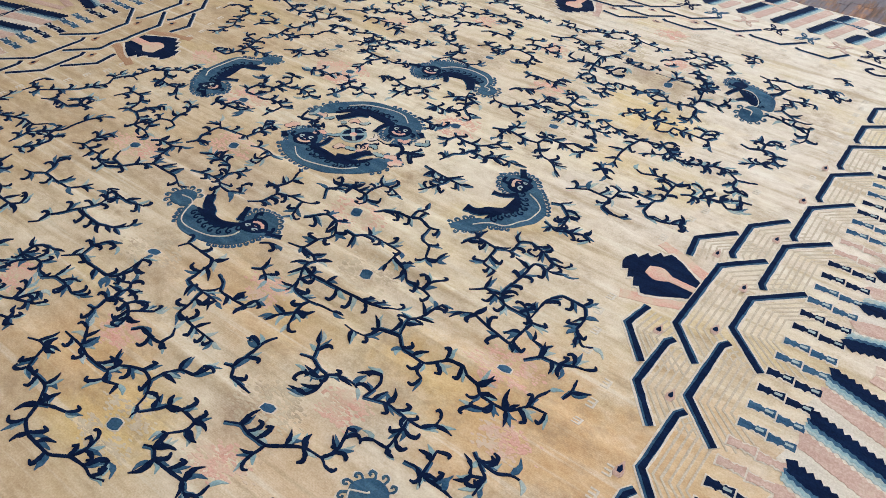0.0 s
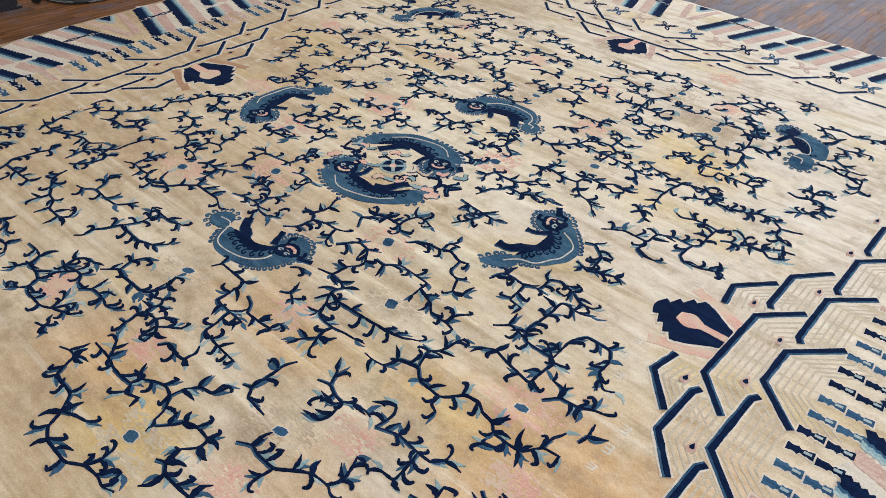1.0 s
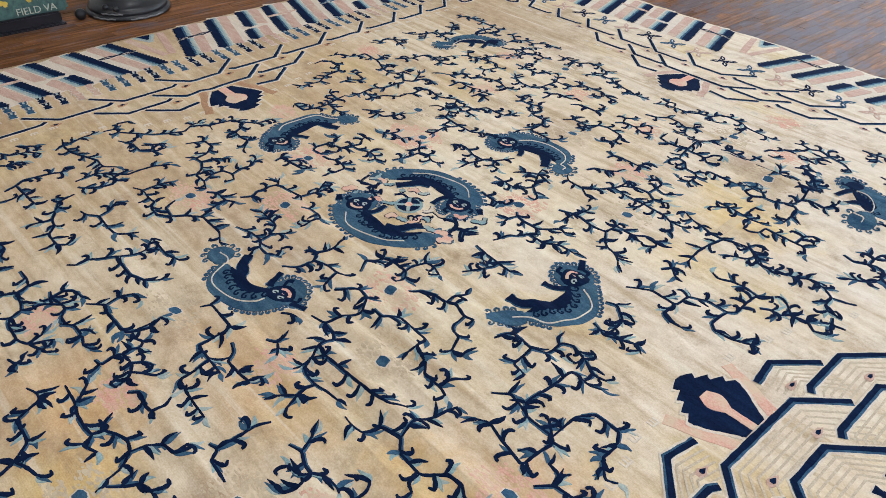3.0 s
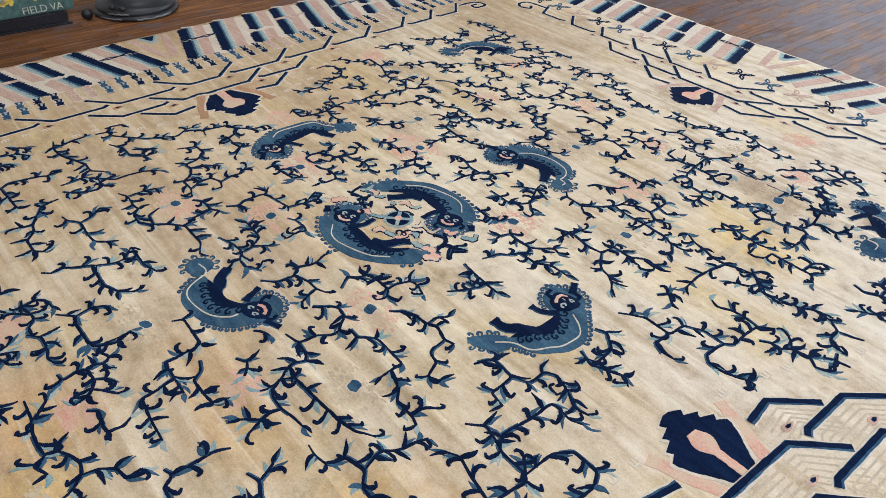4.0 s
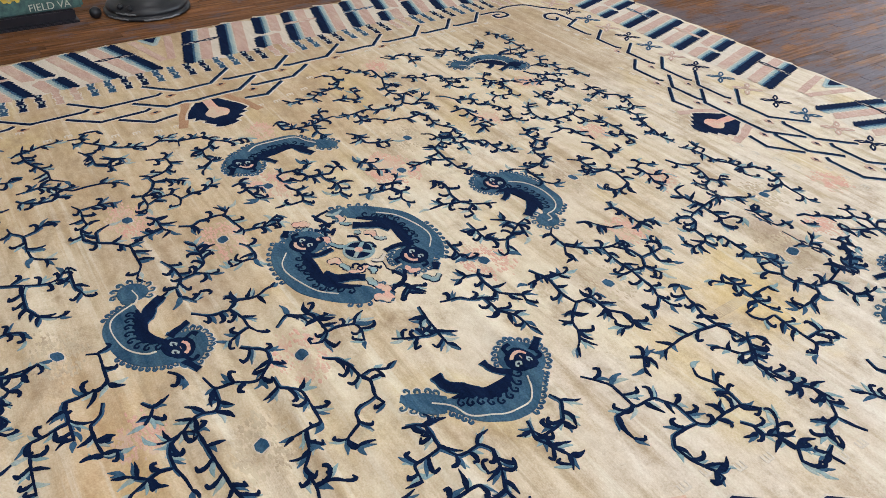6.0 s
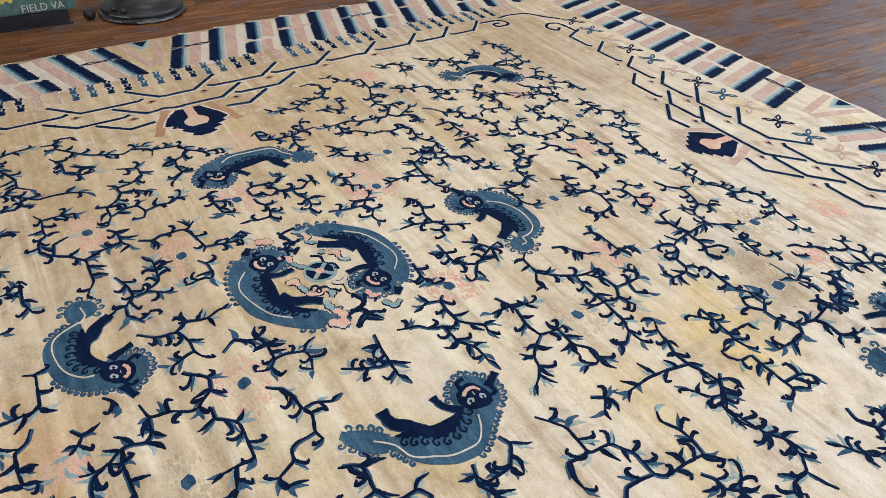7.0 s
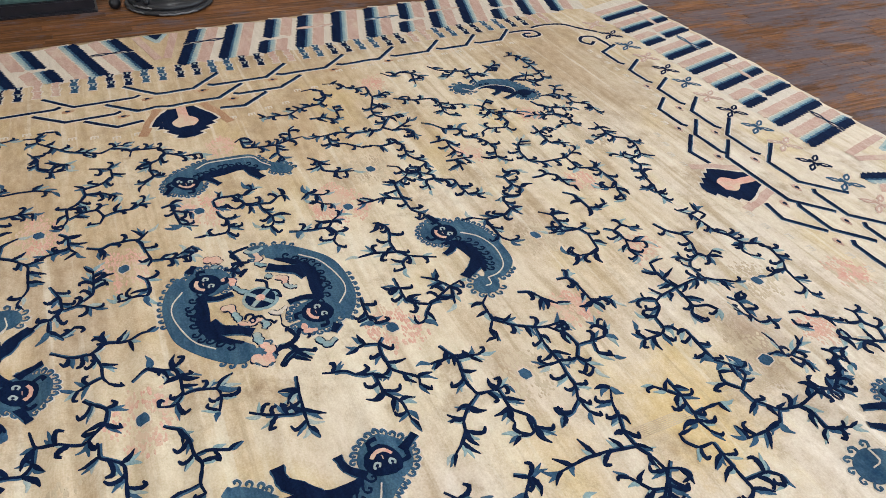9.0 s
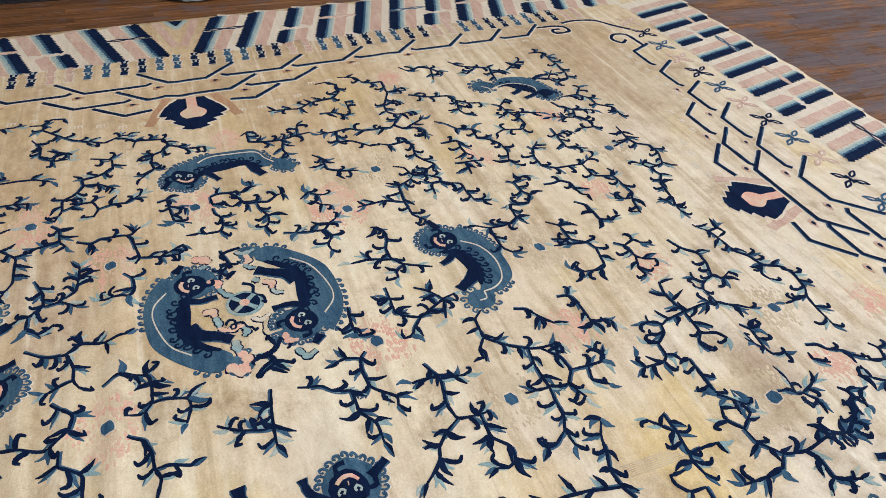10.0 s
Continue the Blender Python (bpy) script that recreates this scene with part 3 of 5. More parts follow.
border(on_left, True, 2.395, 1.180, 1.470, 0.28, 0.080, "tan")
border(on_far, False, 2.340, 1.235, 1.485, 0.26, 0.145)
border(on_near, False, 2.340, 1.235, 1.485, 0.26, 0.145)


def corner_tail(points):
    bm = bmesh.new()
    line = smooth(points, 0.012)
    stroke(bm, line, 0.032, "ivory", 1)
    stroke(bm, line, 0.017, "navy", 2.5)
    return ornament("corner_scroll", bm, "navy spiral scroll in the border corner")


# each corner: a scroll that ends the long row, a scroll that ends the short row, and a bent line between
for a in (1, -1):
    for b in (1, -1):
        corner_tail([V(a * p, b * q) for p, q in ((1.80, 1.83), (1.80, 1.93), (1.775, 1.985), (1.715, 1.985), (1.705, 1.905), (1.750, 1.900), (1.755, 1.945))])
        corner_tail([V(a * p, b * q) for p, q in ((1.44, 2.29), (1.52, 2.285), (1.60, 2.270), (1.615, 2.205), (1.560, 2.165), (1.505, 2.195), (1.535, 2.235))])
        corner_tail([V(a * p, b * q) for p, q in ((1.83, 1.99), (1.85, 2.08), (1.83, 2.20), (1.74, 2.27), (1.66, 2.34))])


def key_mark(side, s, d):
    """A small pale three-armed mark in the field by the fretwork."""
    bm = bmesh.new()
    stroke(bm, dense([side(s - 0.016, d), side(s + 0.016, d)], 0.01), 0.006, "ivory", 0.8)
    for a in (-0.014, 0.0, 0.014):
        stroke(bm, dense([side(s + a, d), side(s + a, d - 0.022)], 0.01), 0.005, "ivory", 0.8)
    return ornament("key_mark", bm)


for side, reach in ((on_left, 1.75), (on_right, 1.75), (on_far, 1.35)):
    for k in range(int(reach / 0.085)):
        for sgn in (-1, 1):
            s = 0.20 + 0.085 * k
            d = 1.30 if s < 0.34 else 1.335 + 0.02 * (k % 2) if s < 0.52 else 1.46 if s < 0.78 else 1.60
            key_mark(side, sgn * s, d)


# crescents
def curls(bm, line, width, colour, layer, every=0.03, size=0.014, side=1, start=0.05, end=0.95):
    """A row of small hooks along one flank of a line."""
    n, run = len(line), 0.0
    for i in range(1, n):
        run += (line[i] - line[i - 1]).length
        q = i / (n - 1)
        if run < every or not start < q < end:
            continue
        run = 0.0
        d = (line[i] - line[i - 1]).normalized()
        o = Vector((-d.y, d.x)) * side
        w = (width(q) if callable(width) else width) / 2
        p = line[i] + o * w
        stroke(bm, smooth([p - o * 0.004 - d * size * 0.2, p + o * size * 0.75 - d * size * 0.1, p + o * size + d * size * 0.55, p + o * size * 0.5 + d * size * 0.8, p + o * size * 0.3 + d * size * 0.4], 0.005), 0.0055, colour, layer)


def even(points, n):
    """n + 1 points spaced evenly along a soft line."""
    line = smooth(points, 0.004)
    run = [0.0]
    for p, q in zip(line, line[1:]):
        run.append(run[-1] + (q - p).length)
    out, k = [], 0
    for i in range(n + 1):
        at = run[-1] * i / n
        while k < len(run) - 2 and run[k + 1] < at:
            k += 1
        out.append(line[k].lerp(line[k + 1], (at - run[k]) / max(1e-9, run[k + 1] - run[k])))
    return out


def loft(bm, one, two, colour, layer, across=6):
    """Pile between two lines of equally many points."""
    z = 0.0011 * layer + 0.0004
    rows = []
    for p, q in zip(one, two):
        row = [p + (p - q).normalized() * 0.0012] + [p.lerp(q, j / across) for j in range(across + 1)] + [q + (q - p).normalized() * 0.0012]
        rows.append([bm.verts.new((c.x, c.y, relief(c.x, c.y) + (z if 0 < j < across + 2 else -0.001))) for j, c in enumerate(row)])
    for a, b in zip(rows, rows[1:]):
        for j in range(across + 2):
            bm.faces.new((a[j], a[j + 1], b[j + 1], b[j])).material_index = K[colour]


def disc(bm, c, r, colour, layer, d=Vector((1, 0)), stretch=1.0):
    d = d.normalized()
    stroke(bm, dense([c - d * r * stretch, c + d * r * stretch], 0.007), lambda q: 2 * r * math.sqrt(max(0.02, 1 - (2 * q - 1) ** 2)), colour, layer)


def crescent(outer, inner, head, face, tail, legs, line, place=V, face_r=0.050):
    """A curved blue body between two lines from tail to head, with a navy inner flank edged in scrolls, a pale line, a curled tail, a round end with pale dashes and navy spurs."""
    n = 44
    back, belly = even([place(*p) for p in outer], n), even([place(*p) for p in inner], n)
    m = n // 2
    t = back[m + 1] - back[m - 1]
    out = 1 if Vector((-t.y, t.x)).dot(back[m] - belly[m]) > 0 else -1
    bm = bmesh.new()
    loft(bm, back, belly, "mottle", 2)
    top = ornament("crescent_motif", bm, "blue crescent motif with a navy flank and curled edges")

    def child(name, b, lab=""):
        return part(name, b, WOOLS, top, lab)
    bm = bmesh.new()
    edge = []
    for i in range(n + 1):
        q = i / n
        f = 0.34 * max(0.0, math.sin(math.pi * min(1, max(0, (q - 0.10) / 0.84)))) ** 0.5 + 0.035 * math.sin(1.6 * i)
        edge.append(belly[i].lerp(back[i], max(0.02, f)))
    low = [b + (b - a).normalized() * 0.002 for a, b in zip(back, belly)]
    loft(bm, edge[4:-2], low[4:-2], "navy", 3)
    curls(bm, edge, 0.004, "navy", 3.4, 0.026, 0.019, out, 0.16, 0.92)
    child("inner_flank", bm, "navy inner flank with scrolls")
    bm = bmesh.new()
    stroke(bm, smooth([place(*p) for p in line], 0.010), 0.0034, "ivory", 4.2)
    child("pale_line", bm)
    bm = bmesh.new()
    curls(bm, back, 0.004, "blue", 1.9, 0.018, 0.013, out, 0.02, 0.20)
    curls(bm, back, 0.004, "blue", 1.9, 0.019, 0.012, out, 0.60, 1.0)
    tagged(child("curl_fringe", bm), "", "", "", "stuff")
    # tail
    bm, fringe = bmesh.new(), bmesh.new()
    if len(tail) == 2:
        c, r = place(*tail[0]), tail[1]
        disc(bm, c, r, "mottle", 2.2)
        disc(bm, c.lerp(back[0], 0.6), r * 0.55, "mottle", 2.1)
        a0 = math.degrees(math.atan2(c.y - back[0].y, c.x - back[0].x))
        ring = [polar(c, a0 + a, r) for a in range(-140, 141, 8)]
        for tone, lay, size in (("ivory", 1.2, 0.022), ("mottle", 2.4, 0.018)):
            curls(fringe, ring, 0.004, tone, lay, 0.024, size, -1, 0.0, 1.0)
        stroke(bm, smooth([place(*line[0]), c.lerp(place(*line[0]), 0.35) + Vector((0.012, 0.010)), polar(c, a0 + 20, r * 0.20)], 0.006), 0.0032, "ivory", 4.2)
    else:
        spine = smooth([back[1].lerp(belly[1], 0.5)] + [place(*p) for p in tail], 0.008)
        wide = lambda q: 0.072 * (0.55 + 0.45 * math.sin(math.pi * (0.15 + 0.80 * q))) * (1 if q < 0.9 else 0.7)
        stroke(bm, spine, wide, "mottle", 2.2)
        for side_ in (-1, 1):
            curls(fringe, spine, wide, "ivory", 1.2, 0.020, 0.021, side_, 0.0, 1.0)
            curls(fringe, spine, wide, "mottle", 2.4, 0.020, 0.017, side_, 0.0, 1.0)
    fan = child("tail_fan", bm, "curled blue fan")
    part("curl_fringe", fringe, WOOLS, fan, "", "stuff")
    # round end
    bm = bmesh.new()
    c = place(*head)
    d = (c - back[n - 10].lerp(belly[n - 10], 0.5)).normalized()
    o = Vector((-d.y, d.x))
    mane = c + d * 0.014
    disc(bm, mane, face_r * 1.42, "mottle", 2.5, d)
    ring = [polar(mane, math.degrees(math.atan2(d.y, d.x)) + a, face_r * 1.40) for a in range(-125, 126, 8)]
    end = child("round_end", bm, "dark round end with pale dashes")
    bm = bmesh.new()
    curls(bm, ring, 0.004, "ivory", 1.2, 0.019, 0.019, -1, 0.0, 1.0)
    curls(bm, ring, 0.004, "blue", 2.4, 0.019, 0.016, -1, 0.0, 1.0)
    part("curl_fringe", bm, WOOLS, end, "", "stuff")
    bm = bmesh.new()
    disc(bm, c, face_r, "navy", 3.8, d, 0.95)
    for a in (-1, 1):
        stroke(bm, smooth([c + o * a * face_r * 0.75 + d * face_r * 0.3, c + o * a * face_r * 1.1 + d * face_r * 0.75, c + o * a * face_r * 0.8 + d * face_r * 1.1], 0.006), 0.012, "navy", 3.6)
    part("dark_disc", bm, WOOLS, end)
    if face:
        f = Vector(face).normalized()
        g = Vector((-f.y, f.x))
        for a in (-1, 1):
            bm = bmesh.new()
            p = c + g * a * face_r * 0.40 - f * face_r * 0.22
            stroke(bm, smooth([polar(p, h, face_r * 0.17) for h in (20, 100, 190, 280, 330)], 0.004), 0.0055, "mist", 4.8)
            part("pale_dash", bm, WOOLS, end)
        bm = bmesh.new()
        stroke(bm, smooth([c + g * face_r * b + f * face_r * a for b, a in ((-0.55, 0.28), (-0.25, 0.52), (0.25, 0.52), (0.55, 0.28))], 0.005), 0.0105, "faded", 4.8)
        disc(bm, c + f * face_r * 0.12, face_r * 0.13, "faded", 4.8)
        part("pale_dash", bm, WOOLS, end, "salmon arc")
    for w, pts in legs:
        bm = bmesh.new()
        spur = smooth([place(*p) for p in pts], 0.008)
        stroke(bm, spur, lambda k: w * (1.0 - 0.45 * k if k < 0.85 else 0.72) + 0.004, "blue", 2.7)
        stroke(bm, spur, lambda k: w * (1.0 - 0.45 * k if k < 0.85 else 0.72), "navy", 3.3)
        child("spur", bm, "short navy spur")
    return top


# four round the medallion
crescent(((-0.115, -0.755), (-0.080, -0.818), (-0.024, -0.851), (0.055, -0.851), (0.127, -0.831), (0.195, -0.778), (0.235, -0.720)),
         ((-0.095, -0.735), (-0.050, -0.733), (-0.010, -0.725), (0.053, -0.736), (0.100, -0.715), (0.140, -0.660)),
         (0.161, -0.682), (0.15, 1.0), ((-0.166, -0.724), 0.047),
         ((0.046, ((-0.005, -0.745), (-0.030, -0.715), (-0.065, -0.695), (-0.098, -0.652))), (0.027, ((0.100, -0.690), (0.078, -0.660), (0.068, -0.622))), (0.029, ((0.222, -0.685), (0.272, -0.658)))),
         ((-0.106, -0.731), (-0.077, -0.799), (-0.041, -0.824), (0.017, -0.826), (0.089, -0.810), (0.145, -0.769), (0.157, -0.741)))
crescent(((0.765, -0.150), (0.800, -0.128), (0.840, -0.105), (0.882, -0.057), (0.900, 0.033), (0.881, 0.084), (0.835, 0.132), (0.795, 0.175)),
         ((0.735, -0.135), (0.744, -0.106), (0.745, -0.046), (0.759, -0.002), (0.756, 0.062), (0.735, 0.095)),
         (0.730, 0.142), (-1.0, 0.0), ((0.740, -0.160), (0.715, -0.190), (0.676, -0.240)),
         ((0.046, ((0.770, -0.035), (0.735, -0.070), (0.700, -0.103), (0.650, -0.108))), (0.027, ((0.755, 0.090), (0.715, 0.050), (0.672, 0.040))), (0.029, ((0.710, 0.200), (0.676, 0.248)))),
         ((0.728, -0.170), (0.770, -0.128), (0.823, -0.107), (0.860, -0.045), (0.870, 0.053), (0.835, 0.095), (0.790, 0.115)))
crescent(((0.172, 0.742), (0.164, 0.785), (0.106, 0.841), (0.014, 0.850), (-0.060, 0.840), (-0.130, 0.815), (-0.190, 0.760)),
         ((0.150, 0.712), (0.119, 0.724), (0.052, 0.715), (0.000, 0.705), (-0.043, 0.687), (-0.075, 0.640)),
         (-0.125, 0.686), (0.35, -1.0), ((0.192, 0.698), 0.044),
         ((0.050, ((0.055, 0.735), (0.095, 0.700), (0.132, 0.648))), (0.027, ((-0.045, 0.690), (-0.020, 0.665), (-0.006, 0.636))), (0.029, ((-0.195, 0.690), (-0.250, 0.668)))),
         ((0.162, 0.720), (0.150, 0.765), (0.108, 0.804), (0.020, 0.817), (-0.060, 0.792), (-0.106, 0.741)))
crescent(((-0.792, 0.228), (-0.830, 0.207), (-0.907, 0.164), (-0.916, 0.056), (-0.902, -0.054), (-0.855, -0.121), (-0.805, -0.172)),
         ((-0.768, 0.203), (-0.778, 0.145), (-0.803, 0.106), (-0.788, 0.040), (-0.770, -0.045), (-0.725, -0.078)),
         (-0.762, -0.112), (1.0, 0.1), ((-0.785, 0.225), (-0.760, 0.255), (-0.731, 0.295)),
         ((0.046, ((-0.800, 0.140), (-0.755, 0.148), (-0.712, 0.172))), (0.027, ((-0.780, -0.035), (-0.750, -0.012), (-0.716, 0.010))), (0.029, ((-0.750, -0.160), (-0.703, -0.194)))),
         ((-0.790, 0.222), (-0.831, 0.192), (-0.885, 0.161), (-0.893, 0.053), (-0.888, -0.012), (-0.858, -0.058)))

# four in the corners of the field
CORNER_OUTER = ((1.222, 1.365), (1.274, 1.425), (1.272, 1.485), (1.250, 1.540), (1.186, 1.580), (1.110, 1.605))
CORNER_INNER = ((1.185, 1.375), (1.195, 1.415), (1.160, 1.450), (1.135, 1.470), (1.105, 1.500), (1.080, 1.525))
for mirror in (V, lambda u, v: V(-u + 0.012, v - 0.040), lambda u, v: V(u - 0.050, -v + 0.085), lambda u, v: V(-u, -v)):
    crescent(CORNER_OUTER, CORNER_INNER, (1.075, 1.568), None, ((1.216, 1.308), 0.052),
             ((0.030, ((1.175, 1.470), (1.130, 1.455), (1.105, 1.410))), (0.026, ((1.085, 1.530), (1.065, 1.490), (1.050, 1.450))), (0.022, ((1.220, 1.570), (1.250, 1.612), (1.258, 1.664)))),
             ((1.172, 1.326), (1.204, 1.400), (1.200, 1.470), (1.148, 1.532), (1.098, 1.533)), mirror, 0.036)

# the pair round the medallion
for turn in (1, -1):
    crescent(((-0.240, 0.058), (-0.264, 0.115), (-0.200, 0.202), (-0.111, 0.271), (0.025, 0.291), (0.120, 0.274), (0.192, 0.228)),
             ((-0.205, 0.063), (-0.136, 0.139), (-0.081, 0.165), (0.001, 0.160), (0.066, 0.154), (0.085, 0.110)),
             (0.128, 0.148), (0.3, -1.0), ((-0.236, 0.062), (-0.245, 0.035), (-0.244, 0.010)),
             ((0.050, ((-0.060, 0.170), (-0.100, 0.145), (-0.122, 0.100), (-0.148, 0.055))), (0.027, ((0.060, 0.165), (0.045, 0.125), (0.052, 0.075))), (0.029, ((0.200, 0.190), (0.235, 0.165)))),
             ((-0.178, 0.170), (-0.119, 0.227), (-0.011, 0.262), (0.058, 0.260), (0.113, 0.221)), (lambda k: lambda u, v: V(k * u, k * v))(turn))

# middle of the medallion
bm = bmesh.new()
round_w = lambda r: (lambda q: 2 * r * math.sqrt(max(0.02, 1 - (2 * q - 1) ** 2)))
stroke(bm, dense([V(-0.056, 0), V(0.056, 0)], 0.007), round_w(0.056), "pale", 2)
stroke(bm, dense([V(-0.046, 0), V(0.046, 0)], 0.007), round_w(0.046), "navy", 3)
for a in (45, 135, 225, 315):
    stroke(bm, dense([V(0, 0), polar((0, 0), a, 0.046)], 0.007), 0.014, "pale", 4)
stroke(bm, dense([V(-0.015, 0), V(0.015, 0)], 0.004), round_w(0.015), "faded", 5)
ornament("medallion_boss", bm, "round pale-blue and navy boss")


def ribbon(points, colour, wide=0.020):
    """A cloud ribbon: swelling coloured band in a thin dark outline."""
    line = smooth(points, 0.004)
    bm = bmesh.new()
    wave = lambda k: (lambda q: (wide * (0.55 + 0.45 * abs(math.sin(q * 7 + 0.6)))) * (0.35 + 0.65 * math.sin(math.pi * q) ** 0.6) + k)
    stroke(bm, line, wave(0.0075), "navy", 1.4)
    stroke(bm, line, wave(0.0), colour, 2.6)
    return ornament("cloud_ribbon", bm, "outlined salmon and pale-blue cloud ribbon")


def thin_curl(points, wide=0.006):
    bm = bmesh.new()
    stroke(bm, smooth(points, 0.005), wide, "navy", 2.8)
    return ornament("thin_curl", bm, "thin navy curl")


ribbon([(-0.256, -0.134), (-0.252, -0.104), (-0.228, -0.077)], "faded", 0.042)
ribbon([(-0.205, -0.115), (-0.210, -0.090)], "pale", 0.020)
ribbon([(-0.133, -0.098), (-0.120, -0.070), (-0.090, -0.068)], "faded", 0.032)
ribbon([(-0.090, -0.068), (-0.055, -0.048), (-0.037, -0.012)], "pale", 0.020)
ribbon([(-0.107, 0.039), (-0.092, 0.060)], "pale", 0.026)
ribbon([(-0.085, 0.066), (-0.074, 0.092), (-0.045, 0.090)], "faded", 0.028)
ribbon([(-0.045, 0.090), (-0.026, 0.096), (-0.016, 0.122)], "mist", 0.018)
ribbon([(0.016, -0.124), (0.010, -0.100), (0.040, -0.090)], "faded", 0.030)
ribbon([(0.040, -0.092), (0.070, -0.084), (0.090, -0.084)], "pale", 0.022)
ribbon([(0.092, -0.088), (0.106, -0.062), (0.097, -0.035), (0.099, -0.014)], "faded", 0.024)
ribbon([(0.100, -0.016), (0.122, -0.010), (0.142, -0.022)], "pale", 0.022)
ribbon([(0.150, -0.047), (0.180, -0.047), (0.205, -0.044)], "pale", 0.030)
ribbon([(0.200, -0.044), (0.232, -0.026), (0.262, -0.036)], "faded", 0.036)
ribbon([(0.252, -0.080), (0.272, -0.058), (0.274, -0.022)], "faded", 0.050)
ribbon([(0.069, 0.010), (0.088, 0.037), (0.066, 0.066)], "ivory", 0.020)
ribbon([(0.080, 0.058), (0.108, 0.045), (0.148, 0.047), (0.147, 0.088)], "stain", 0.016)
ribbon([(-0.262, 0.003), (-0.245, 0.029), (-0.259, 0.067)], "pale", 0.020)
ribbon([(-0.240, 0.034), (-0.205, 0.040), (-0.188, 0.025)], "faded", 0.026)
ribbon([(-0.188, 0.025), (-0.170, 0.036), (-0.160, 0.058)], "pale", 0.018)
ribbon([(0.162, 0.093), (0.195, 0.095), (0.203, 0.126)], "faded", 0.026)
ribbon([(0.236, 0.112), (0.276, 0.136), (0.261, 0.166)], "pale", 0.024)
thin_curl([(0.084, -0.068), (0.063, -0.056), (0.066, -0.040), (0.098, -0.038), (0.104, -0.050), (0.086, -0.050), (0.080, -0.020), (0.108, -0.006), (0.110, 0.006), (0.125, 0.013), (0.118, 0.022)])
thin_curl([(-0.096, 0.006), (-0.076, 0.034), (-0.036, 0.032), (-0.017, 0.057), (0.011, 0.061), (0.004, 0.050)], 0.009)
thin_curl([(0.298, 0.010), (0.310, 0.000), (0.304, -0.008), (0.272, 0.024), (0.266, 0.051), (0.284, 0.092), (0.274, 0.096)], 0.010)
thin_curl([(0.178, 0.078), (0.212, 0.060), (0.236, 0.036), (0.262, 0.046), (0.282, 0.058)], 0.013)
thin_curl([(0.222, 0.056), (0.236, 0.014), (0.228, 0.004)], 0.012)
thin_curl([(-0.282, 0.022), (-0.270, -0.023), (-0.251, -0.043), (-0.225, -0.030)], 0.009)
thin_curl([(-0.206, -0.052), (-0.202, -0.028), (-0.180, -0.016)], 0.013)
thin_curl([(-0.170, -0.058), (-0.150, -0.036), (-0.160, -0.012), (-0.128, -0.040)], 0.010)


